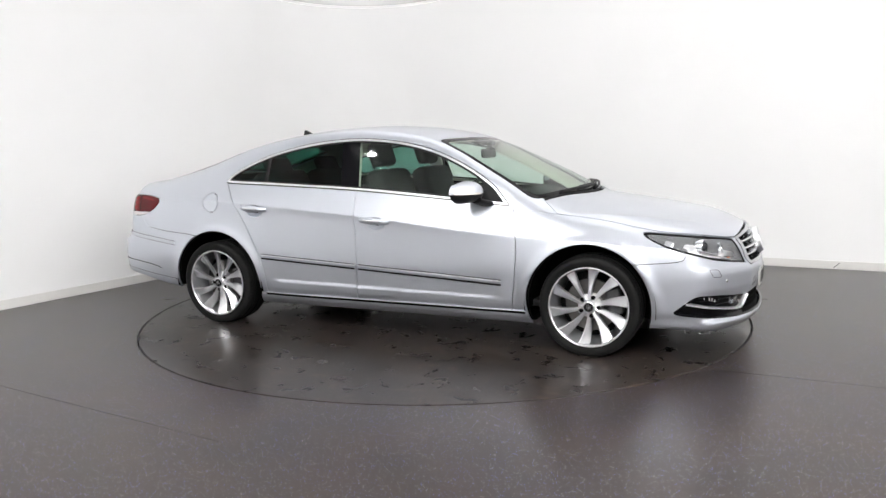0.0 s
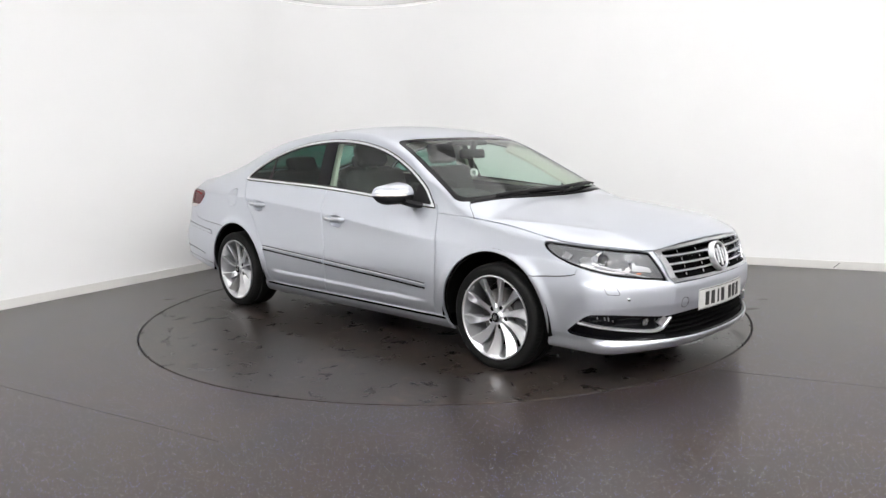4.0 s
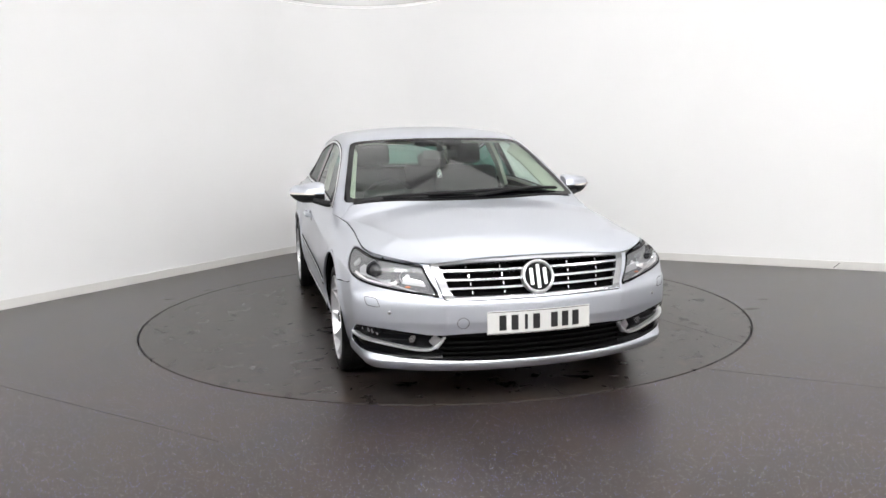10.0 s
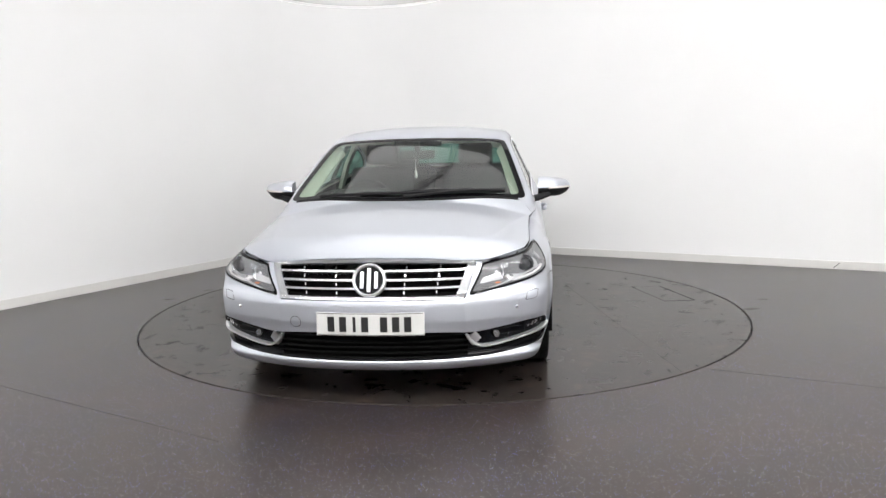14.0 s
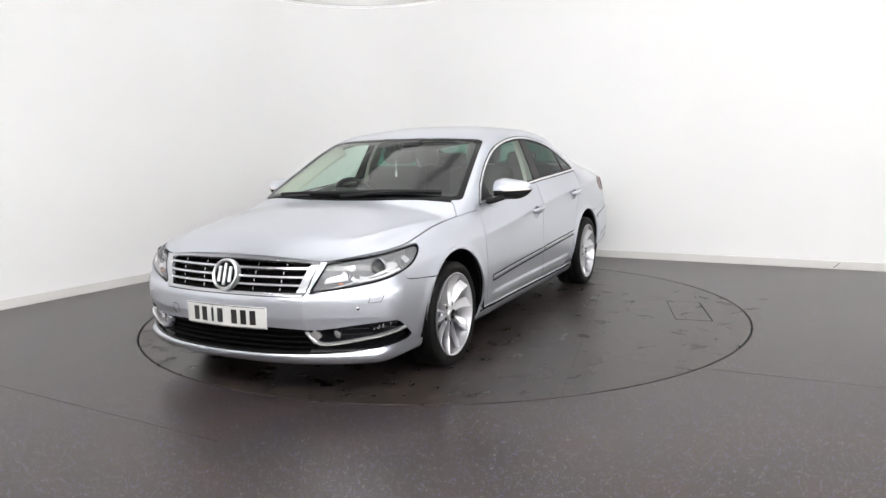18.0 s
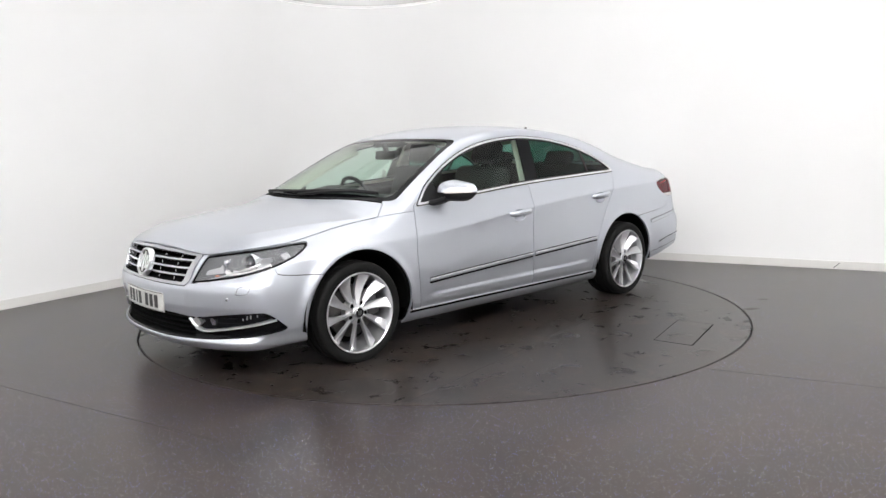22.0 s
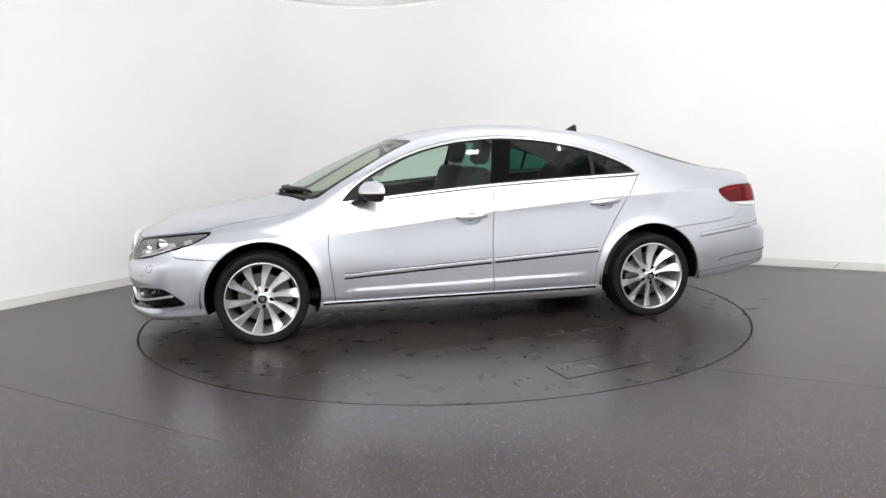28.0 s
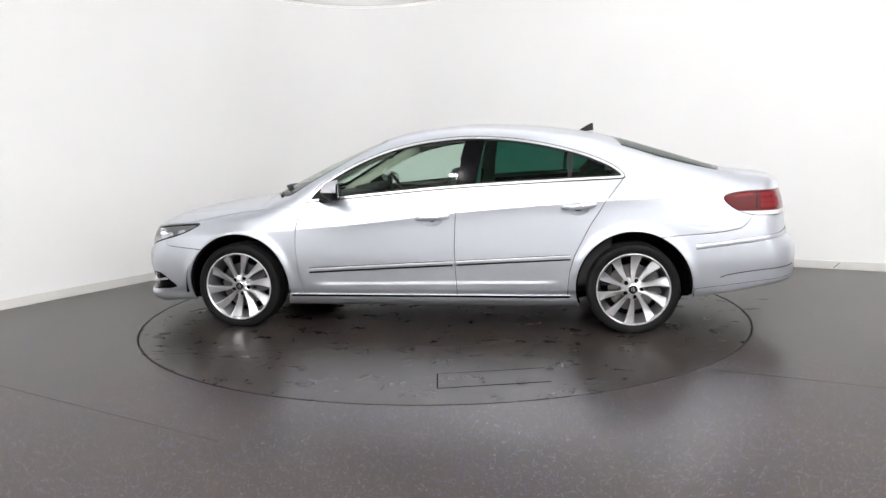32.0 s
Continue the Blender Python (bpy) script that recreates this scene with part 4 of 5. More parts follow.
intake_back = cut(skin, "intake+0.0")
intake = panel("lower_grille", intake_back, DARK, car, 0, -0.05, "black lower air intake")
fi = region("intake", intake_back[0])
panel("intake_lip", clip(intake_back, -fi - 0.010), BLACKGLOSS, intake, 0.03, -0.002, "gloss black intake edge")
for z in (0.272, 0.298, 0.324, 0.350):
    run = [on_front(0.50 * (i / 14 - 1), z) for i in range(29)]
    line_on(run, 0.006, 0.028, DARK, "intake_slat", intake, "black slat", lift=-0.022)
for sign in (1, -1):
    fogs = cut(side_of(skin, sign), "intake+0.012")
    ss = np.abs(fogs[0][:, 1]) + (2.3 - fogs[0][:, 0]) * 0.6
    fogs = clip(fogs, 0.53 - ss)
    pod = panel("fog_lamp_pod", fogs, BLACKGLOSS, car, 0.01, -0.018, "gloss black fog lamp pod")
    blade = chaikin([(1.085, 0.352), (0.98, 0.334), (0.894, 0.322), (0.78, 0.307), (0.664, 0.294), (0.60, 0.292), (0.555, 0.312), (0.515, 0.356)], 2, False)
    line_on([on_nose(p[0], p[1], sign) for p in blade], 0.012, 0.03, TRIM, "fog_blade", pod, "chrome blade round the fog lamp", lift=-0.006)
    inner = [on_nose(0.545 + 0.035 * i / 4, 0.350 - 0.035 * i / 4, sign) for i in range(5)]
    line_on(inner, 0.055, 0.02, REFLECTOR, "fog_fin", pod, "satin silver fin", lift=-0.008)
    q, n = on_nose(0.96, 0.378, sign)
    part("day_lamp", box(0.02, 0.15, 0.034, frame_at(q - n * 0.016, n), 0.010), BLACKGLOSS, pod, "clear daytime running lamp")
    for k, (w2, h2) in enumerate(((0.020, 0.012), (0.007, 0.020), (0.007, 0.022), (0.005, 0.024))):
        q2, n2 = on_nose(1.005 - (0.0, 0.048, 0.072, 0.100)[k], 0.381 - 0.004 * k, sign)
        part("day_lamp_cell", box(0.010, w2, h2, frame_at(q2 - n2 * 0.0075, n2) @ Matrix.Rotation(radians(-14 * sign), 4, "X"), 0.002), REFLECTOR, pod)
    q, n = on_nose(0.80, 0.350, sign)
    part("fog_lamp", box(0.02, 0.16, 0.040, frame_at(q - n * 0.024, n), 0.008), BLACKGLOSS, pod, "dark fog lamp glass")
    q, n = on_nose(0.70, 0.346, sign)
    leaf = bmesh.new()
    tips = [(-0.010, -0.022), (0.012, -0.020), (0.024, 0.006), (0.020, 0.020), (0.000, 0.018), (-0.014, 0.002)]
    low_v = [leaf.verts.new((-0.008, -sign * u, v)) for u, v in tips]
    top_v = [leaf.verts.new((0.006, -sign * u * 0.9, v * 0.9)) for u, v in tips]
    leaf.faces.new(top_v)
    for k in range(6):
        leaf.faces.new((low_v[k], low_v[(k + 1) % 6], top_v[(k + 1) % 6], top_v[k]))
    bmesh.ops.recalc_face_normals(leaf, faces=leaf.faces)
    part("fog_bracket", leaf, SATIN, pod, "bright leaf-shaped fog lamp bracket", frame_at(q - n * 0.006, n))

    # headlamp: dark bowl, two projectors, light guides, clear cover
    lamp = cut(side_of(skin, sign), "headlamp")
    f = region("headlamp", lamp[0])
    cover = clip(lamp, f + 0.009)
    deep = np.clip(0.006 - 0.9 * (region("headlamp", cover[0]) + 0.009), 0.004, 0.045)
    bowl = panel("headlamp", (cover[0] - cover[1] * deep[:, None], cover[1], cover[2]), LAMPGREY, car, 0, 0, "xenon headlamp with a dark bowl and clear cover")
    panel("headlamp_rim", clip(lamp, -f - 0.009), BLACKGLOSS, bowl, 0.008, 0.0, "gloss black lamp edge")
    panel("headlamp_cover", cover, CLEAR, bowl, 0, -0.001, "clear lamp cover")
    for s, z, r in ((0.905, 0.662, 0.043), (0.712, 0.634, 0.035)):
        q, n = on_nose(s, z, sign)
        n = Vector((1, sign * 0.22, 0.05)).normalized()
        m = frame_at(q - Vector((0.045, 0, 0)) - on_nose(s, z, sign)[1] * 0.008, n) @ Matrix.Rotation(radians(90), 4, "Y")
        part("projector", lathe([(r, -0.05), (r * 1.16, 0.0), (r * 1.10, 0.012), (r * 0.98, 0.009), (r * 0.84, 0.0)], 40, "Z"), CHROME, bowl, "round chrome projector ring", m, True)
        lens = [(r * 0.86, 0.0), (r * 0.76, 0.014), (r * 0.5, 0.025), (0.0004, 0.030)] if r > 0.04 else [(r * 0.86, -0.012), (r * 0.5, -0.020), (r * 0.30, -0.016), (r * 0.28, 0.006), (0.0004, 0.010)]
        part("projector_lens", lathe(lens, 40, "Z"), LENSGLASS if r > 0.04 else REFLECTOR, bowl, "bulging dark lens" if r > 0.04 else "bright bowl round a bulb", m, True)
    guide = [on_nose(s, z, sign) for s, z in ((1.075, 0.650), (1.03, 0.632), (0.97, 0.616), (0.90, 0.605), (0.84, 0.601), (0.80, 0.608), (0.785, 0.622))]
    line_on(guide, 0.021, 0.03, WHITELENS, "light_guide", bowl, "pale light guide", lift=-0.026)
    shelf = [on_nose(s, z, sign) for s, z in ((0.985, 0.640), (0.93, 0.622), (0.87, 0.614), (0.83, 0.618))]
    line_on(shelf, 0.022, 0.02, REFLECTOR, "reflector_shelf", bowl, "silver shelf under the projector", lift=-0.034)
    foot = [on_nose(0.575 + 0.055 * i, 0.556 + 0.0080 * i + 0.0006 * i * i, sign) for i in range(9)]
    line_on(foot, 0.006, 0.012, REFLECTOR, "lamp_foot", bowl, "thin bright line along the lamp foot", lift=-0.012)
    crown = [on_nose(0.72 + 0.04 * i, 0.694 + 0.0040 * i, sign) for i in range(9)]
    line_on(crown, 0.012, 0.02, BLACKGLOSS, "lamp_crown", bowl, "black upper bezel", lift=-0.030)
    # silver wing outside the projector, and fins between the lamps
    wing = [on_nose(0.985 + 0.012 * i, 0.655 + 0.012 * i, sign) for i in range(5)]
    line_on(wing, 0.072, 0.014, REFLECTOR, "reflector_wing", bowl, "silver reflector wing", lift=-0.034)
    for k in range(3):
        q, n = on_nose(0.800 - 0.018 * k, 0.676 - 0.003 * k, sign)
        part("reflector_fin", box(0.02, 0.004, 0.024, frame_at(q - n * 0.028, n), 0.001), SATIN, bowl)
    bed = [on_nose(0.61 + 0.03 * i, 0.592 + 0.006 * i, sign) for i in range(6)]
    line_on(bed, 0.044, 0.012, REFLECTOR, "reflector_bed", bowl, "silver reflector round the inner lamp", lift=-0.036)
    q, n = on_nose(0.725, 0.592, sign)
    part("indicator_bulb", box(0.012, 0.026, 0.010, frame_at(q - n * 0.022, n), 0.003), INDICATOR, bowl, "small amber bulb")
    q, n = on_nose(1.12, 0.690, sign)
    part("side_marker", box(0.014, 0.050, 0.060, frame_at(q - n * 0.026, n) @ Matrix.Rotation(radians(22 * sign), 4, "X"), 0.008), REFLECTOR, bowl, "pale side marker")

    # washer cover, parking sensors
    corner = [(0.972, 0.545), (0.893, 0.538), (0.872, 0.497), (0.953, 0.503)]
    ring = []
    for (s0, z0), (s1, z1) in zip(corner, corner[1:] + corner[:1]):
        ring += [(s0 + (s1 - s0) * k / 8, z0 + (z1 - z0) * k / 8, 0) for k in range(1, 8)]
    ring = chaikin(ring, 1)
    line_on([on_nose(p[0], p[1], sign) for p in ring], 0.0022, 0.002, DARK, "washer_cover", car, "outline of the headlamp washer cover", True)
    q, n = on_nose(0.815, 0.473, sign)
    disc_on("parking_sensor", q, n, 0.009, 0.002, SATIN, car, "silver parking sensor")
    q, n = on_nose(0.515, 0.43, sign)
    if sign < 0:
        q, n = on_front(-0.362, 0.425)
        circle = [on_front(-0.370 + 0.027 * math.cos(t * math.pi / 12), 0.425 + 0.027 * math.sin(t * math.pi / 12)) for t in range(24)]
        line_on(circle, 0.002, 0.002, DARK, "tow_cover", car, "round tow eye cover", True)

# front plate
run = [on_front(0.26 * (i / 8 - 1), 0.43) for i in range(17)]
plate_x = max(q.x for q, _ in run) + 0.006
bm = bmesh.new()
cols = []
for i in range(17):
    y = 0.26 * (i / 8 - 1)
    x = plate_x - 0.020 * (y / 0.26) ** 2
    cols.append([bm.verts.new((x + dx, y, z)) for dx, z in ((0, 0.3655), (0.004, 0.3665), (0.004, 0.4755), (0, 0.4765))])
for a, b in zip(cols, cols[1:]):
    for j in range(3):
        bm.faces.new((a[j], a[j + 1], b[j + 1], b[j]))
bm.faces.new(cols[0])
bm.faces.new(cols[-1][::-1])
bmesh.ops.recalc_face_normals(bm, faces=bm.faces)
plate = part("number_plate", bm, PLATE, car, "white number plate with plain black bars")


def on_plate(y, z, d=0.0055):
    return (plate_x - 0.020 * (y / 0.26) ** 2 + d, y, z)


def bar(y, w, h=0.072, z=0.421):
    part("plate_bar", box(0.002, w, h, pose(*on_plate(y, z), 0, 0, math.degrees(math.atan(0.04 * y / 0.0676)))), INK, plate)


for y, w in ((-0.187, 0.034), (-0.129, 0.034), (-0.073, 0.014), (-0.022, 0.034), (0.069, 0.034), (0.126, 0.034), (0.182, 0.034)):
    bar(y, w)
for z in (0.3695, 0.4725):
    part("plate_edge", sweep([on_plate(0.255 * (i / 8 - 1), z, 0.0045) for i in range(17)], (1, 0, 0), 0.0025, 0.002), BLACK, plate)
part("plate_mount", box(0.03, 0.30, 0.075, pose(plate_x - 0.024, 0, 0.43), 0.008), BLACK, car)


# ---------------------------------------------------------------- sides
for sign in (1, -1):
    for fr, hx, hz, tilt in (("front", -0.038, 0.783, -0.055), ("rear", -1.003, 0.848, -0.07)):
        door = doors[sign, fr]
        pts = []
        for i in range(15):
            t = i / 14
            x = hx + 0.108 - 0.216 * t
            q, n = on_side(x, hz + tilt * (x - hx), sign)
            pts.append((q + n * (0.008 + 0.030 * math.sin(math.pi * t) ** 0.45), n))
        bm = sweep([q for q, _ in pts], [n for _, n in pts], 0.042, 0.024, oval=14, taper=lambda t: 0.62 + 0.38 * math.sin(math.pi * t) ** 0.5)
        part("door_handle", bm, PAINT, door, "silver pull handle", smooth=True)
        line_on([(q + n * 0.0115 + Vector((0, 0, 0.004)), n) for q, n in pts[3:12]], 0.005, 0.003, CHROME, "handle_inlay", door, "thin chrome inlay")
        q, n = on_side(hx - 0.106, hz + tilt * -0.106, sign)
        disc_on("lock_cover", q, n, 0.014, 0.012, PAINT, door)
    cup = cut(side_of(skin, sign), "cup+0.0")
    depth = np.clip(-region("cup", cup[0]) / 0.036, 0, 1)
    bowl = (cup[0] - cup[1] * (0.026 * np.sqrt(1 - (1 - depth) ** 2))[:, None], cup[1], cup[2])
    front_half = clip(bowl, -0.5 - bowl[0][:, 0])
    rear_half = clip(bowl, bowl[0][:, 0] + 0.5)
    for piece, fr in ((front_half, "front"), (rear_half, "rear")):
        pp, nn, tt = piece
        me = mesh_of("handle_recess", pp, tt, PAINT, True)
        add("handle_recess", me, doors[sign, fr], None, "rounded recess behind the handle")
    # rubbing strips with a bright upper edge
    for fr, x0, x1 in (("front", 0.826, -0.172), ("rear", -0.200, -0.952)):
        run = []
        for i in range(25):
            x = x0 + (x1 - x0) * i / 24
            z = 0.424 + (0.826 - x) * 0.0505
            run.append(on_side(x, z, sign))
        line_on(run, 0.022, 0.011, PAINT, "rubbing_strip", doors[sign, fr], "silver rubbing strip", lift=0.004)
        up = [(q + n * 0.0085 + Vector((0, 0, 0.007)), n) for q, n in run]
        line_on(up, 0.0045, 0.005, TRIM, "strip_edge", doors[sign, fr], "chrome edge of the strip")
        # Dark bars drawn for the shadow gap above and below the strip.
        for dz, w in ((-0.0165, 0.010), (0.0140, 0.0035)):
            dn = [(q + n * 0.0045 + Vector((0, 0, dz)), n) for q, n in run]
            line_on(dn, w, 0.005, DARK, "strip_shadow_gap", doors[sign, fr], "dark joint along the strip")
    run = [on_side(0.97 - 1.92 * i / 40, 0.2505, sign) for i in range(41)]
    line_on(run, 0.004, 0.007, TRIM, "sill_trim", car, "thin chrome line along the sill", lift=0.001)
    run = [on_side(0.97 - 1.92 * i / 40, 0.2395, sign) for i in range(41)]
    line_on(run, 0.014, 0.007, DARK, "sill_joint", car, "dark joint over the sill")
    # rear bumper strip and lower groove
    run = [on_side(-1.745 - 0.034 * i, 0.579 + 0.0042 * i, sign) for i in range(20)]
    line_on(run, 0.026, 0.010, PAINT, "bumper_strip", car, "silver bumper strip", lift=0.002)
    line_on([(q + Vector((0, 0, 0.0145)), n) for q, n in run], 0.0022, 0.004, DARK, "bumper_strip_joint", car, lift=0.001)
    line_on([(q - Vector((0, 0, 0.0145)), n) for q, n in run], 0.0035, 0.004, DARK, "bumper_strip_joint", car, "dark joint under the bumper strip", lift=0.001)
    # Thin black line drawn for the shade at the lower crease.
    run = [on_side(-1.74 - 0.033 * i, 0.305 + 0.0042 * i, sign) for i in range(20)]
    line_on(run, 0.0022, 0.003, DARK, "bumper_edge", car, "fine crease low on the bumper", lift=0.0005)
    run = [on_side(-1.90 - 0.030 * i, 0.375 + 0.070 * (i / 16) ** 0.6, sign) for i in range(17)]
    line_on(run, 0.006, 0.006, PAINT, "bumper_fold", car, lift=0.002)
    # Black line over the fold puts the groove's shade into the colour.
    line_on([(q + Vector((0, 0, 0.006)), n) for q, n in run], 0.0045, 0.004, DARK, "bumper_fold_joint", car, "dark groove in the bumper", lift=0.001)
    # tail lamp
    lens = cut(side_of(skin, sign), "tail_lamp")
    z = lens[0][:, 2]
    tail = panel("tail_lamp", clip(lens, 0.806 - z), REDLENS, car, 0.02, 0.002, "red wrap-round tail lamp")
    panel("reverse_lamp", clip(lens, z - 0.804), WHITELENS, tail, 0.02, 0.002, "clear strip at the foot of the tail lamp")

    seam = [on_side(-2.115 - 0.0006 * i, 0.812 + 0.009 * i, sign) for i in range(14)]
    line_on(seam, 0.004, 0.004, DARK, "lamp_joint", tail, lift=0.003)
    for row in range(3):
        inner_lamp = [on_side(-2.145 - 0.016 * i, 0.836 + 0.034 * row + 0.0008 * i, sign) for i in range(13)]
        line_on(inner_lamp, 0.030, 0.004, BRIGHTRED, "lamp_row", tail, "bright red lamp row", lift=0.002)
    glow = [on_side(-1.975 - 0.010 * i, 0.893 + 0.0014 * i, sign) for i in range(13)]
    line_on(glow, 0.014, 0.004, BRIGHTRED, "lamp_band", tail, "brighter red lamp band", lift=0.002)
    # mirror
    pod = bmesh.new()
    rings = []

    def mirror_ring(u):
        """Top, bottom and depth of the mirror shell from its inner end (0) to its tip (1)."""
        fall = max(math.cos(math.pi / 2 * max((u - 0.35) / 0.65, 0)), 0.0)
        tip = math.sqrt(max(1 - max((u - 0.80) / 0.20, 0) ** 2, 0))
        top = (0.86 + 0.14 * math.sin(math.pi / 2 * min(u / 0.18, 1)) - 0.50 * max(u - 0.18, 0) ** 1.15) * tip
        low = (0.90 + 0.10 * math.sin(math.pi / 2 * min(u / 0.2, 1))) * (1 - 0.72 * max((u - 0.55) / 0.45, 0) ** 1.6) * tip
        return 0.968 + 0.070 * top, 0.968 - 0.064 * low, (0.035 + 0.085 * fall ** 0.8) * (0.86 + 0.14 * min(u / 0.2, 1)) * fall ** 0.3, 0.602 - 0.034 * u

    for i in range(25):
        u = i / 24
        top, low, deep, back = mirror_ring(u)
        zc, hz = (top + low) / 2, (top - low) / 2
        ring = []
        for k in range(17):
            f = radians(-90 + 180 * k / 16)
            ring.append(pod.verts.new((back + deep * math.cos(f) ** 0.75 if 0 < k < 16 else back, sign * (0.838 + 0.218 * u), zc + hz * math.copysign(abs(math.sin(f)) ** 0.9, f))))
        rings.append(ring)
    for r0, r1 in zip(rings, rings[1:]):
        for k in range(16):
            pod.faces.new((r0[k], r0[k + 1], r1[k + 1], r1[k]))
    pod.faces.new(rings[0])
    bmesh.ops.remove_doubles(pod, verts=pod.verts, dist=0.0003)
    bmesh.ops.recalc_face_normals(pod, faces=pod.faces)
    low = pod.copy()
    cutp, cutn = (0.665, sign * 0.942, 0.964), (-0.06, sign * -0.04, 1.0)
    bmesh.ops.bisect_plane(pod, geom=pod.verts[:] + pod.edges[:] + pod.faces[:], plane_co=cutp, plane_no=cutn, clear_inner=True)
    bmesh.ops.bisect_plane(low, geom=low.verts[:] + low.edges[:] + low.faces[:], plane_co=cutp, plane_no=cutn, clear_outer=True)
    bmesh.ops.scale(low, vec=(0.985, 1.0, 1.0), verts=low.verts, space=Matrix.Translation((-0.600, 0, 0)))
    mir = part("door_mirror", pod, PAINT, car, "silver door mirror with a black foot", smooth=True)
    part("mirror_foot", low, BLACK, mir, "black lower mirror shell", smooth=True)
    part("mirror_edge", box(0.012, 0.150, 0.092, pose(0.590, sign * 0.920, 0.972, 0, 0, sign * 8), 0.005), BLACK, mir)
    part("mirror_glass", box(0.004, 0.136, 0.080, pose(0.582, sign * 0.919, 0.972, 0, 0, sign * 8), 0.001), CHROME, mir, "mirror glass")
    arm = sweep([(0.715, sign * 0.79, 0.895), (0.70, sign * 0.84, 0.903), (0.675, sign * 0.90, 0.925)], (0, 0, 1), 0.10, 0.042, oval=14)
    part("mirror_arm", arm, BLACK, mir, "black mirror arm", smooth=True)
    ind = []
    for u in (0.30, 0.42, 0.54, 0.64, 0.73, 0.81, 0.88, 0.94):
        top, low, deep, back = mirror_ring(u)
        ind.append((back + deep - 0.003, sign * (0.838 + 0.218 * u), 0.965 + 0.004 * u))
    part("mirror_indicator", sweep(ind, (0, 0, 1), 0.016, 0.012), AMBER, mir, "clear indicator strip", smooth=True)

# ---------------------------------------------------------------- top
q, n = on_top(-1.075, 0)
fin = bmesh.new()
prof = [(0.085, 0.0), (0.03, 0.018), (-0.035, 0.046), (-0.068, 0.056), (-0.075, 0.050), (-0.070, 0.0)]
sides = []
for sgn in (1, -1):
    sides.append([fin.verts.new((x, sgn * (0.022 * (1 - z / 0.062) + 0.003), z - 0.004)) for x, z in prof])
for a, b in zip(range(len(prof)), [*range(1, len(prof)), 0]):
    fin.faces.new((sides[0][a], sides[0][b], sides[1][b], sides[1][a]))
fin.faces.new(sides[0][::-1])
fin.faces.new(sides[1])
bmesh.ops.recalc_face_normals(fin, faces=fin.faces)
part("aerial_fin", fin, BLACK, car, "black roof aerial fin", Matrix.Translation(q) @ Matrix.Rotation(radians(7), 4, "Y"))

for base_y, end in ((-0.52, (0.985, 0.50)), (0.02, (0.965, 0.62))):
    pts = []
    for i in range(9):
        t = i / 8
        y = base_y + (end[1] - base_y) * t
        x = 1.195 - 0.19 * (abs(y) / 0.73) ** 2 + 0.012 - 0.045 * t
        qq, nn = on_top(x, y)
        pts.append((qq + nn * (0.012 + 0.008 * math.sin(math.pi * t)), nn))
    w = part("wiper", sweep([p for p, _ in pts], [m for _, m in pts], 0.014, 0.016, taper=lambda t: 1 - 0.4 * t), BLACK, car, "black windscreen wiper arm")
    part("wiper_blade", sweep([p - m * 0.006 + Vector((-0.02, 0, 0.006)) for p, m in pts[2:]], [m for _, m in pts[2:]], 0.008, 0.018), BLACK, w)
    q0, n0 = on_top(1.20 - 0.19 * (abs(base_y) / 0.73) ** 2, base_y)
    disc_on("wiper_hub", q0, n0, 0.012, 0.014, BLACK, car)
cowl = clip(skin, np.maximum(np.abs(skin[0][:, 1]) - 0.705, 0.88 - skin[0][:, 2]))
cowl = clip(cowl, region("hood", cowl[0]) * -1)
cowl = clip(cowl, region("screen", cowl[0]) * -1)
cowl = clip(cowl, 0.9 - cowl[0][:, 0])
if len(cowl[2]):
    panel("cowl_panel", cowl, BLACK, car, 0.01, -0.003, "black scuttle panel below the windscreen")

# ---------------------------------------------------------------- cabin
for sign in (1, -1):
    rows = []
    for i in range(15):
        x = 1.07 - 0.77 * i / 14
        q, n = on_top(x, sign * (0.606 + 0.215 * (x - 0.3) - 0.008))
        inward = Vector((0, -sign, 0))
        rows.append([q - n * 0.012, q - n * 0.045 + inward * 0.012, q - n * 0.085 + inward * 0.030, q - n * 0.10 + inward * 0.026])
    bm = bmesh.new()
    vs = [[bm.verts.new(p) for p in r] for r in rows]
    for r0, r1 in zip(vs, vs[1:]):
        for k in range(3):
            bm.faces.new((r0[k], r0[k + 1], r1[k + 1], r1[k]))
    part("pillar_trim", bm, CREAM, car, "cream front pillar trim", smooth=True)
part("dashboard", box(0.55, 1.36, 0.22, pose(0.86, 0, 0.80, 0, 6, 0), 0.06, 4), CLOTH, car, "charcoal dashboard", smooth=True)
part("instrument_hood", box(0.22, 0.40, 0.07, pose(0.66, -0.37, 0.925, 0, 8, 0), 0.03, 3), CLOTH, car, smooth=True)
part("centre_console", box(1.1, 0.22, 0.30, pose(0.20, 0, 0.48), 0.04, 3), CLOTH, car, smooth=True)
part("cabin_floor", box(2.6, 1.40, 0.04, pose(-0.2, 0, 0.27), 0.01), CLOTH, car)
wheel_m = pose(0.43, -0.37, 0.86, 0, -66, 0)
bm = bmesh.new()
ringv = []
for i in range(48):
    a = 2 * math.pi * i / 48
    ringv.append([bm.verts.new(((0.183 + 0.016 * math.cos(b)) * math.cos(a), (0.183 + 0.016 * math.cos(b)) * math.sin(a), 0.014 * math.sin(b))) for b in [k * math.pi / 5 for k in range(10)]])
for i in range(48):
    a, b = ringv[i], ringv[(i + 1) % 48]
    for j in range(10):
        bm.faces.new((a[j], b[j], b[(j + 1) % 10], a[(j + 1) % 10]))
sw = part("steering_wheel", bm, BLACK, car, "black steering wheel", wheel_m, True)
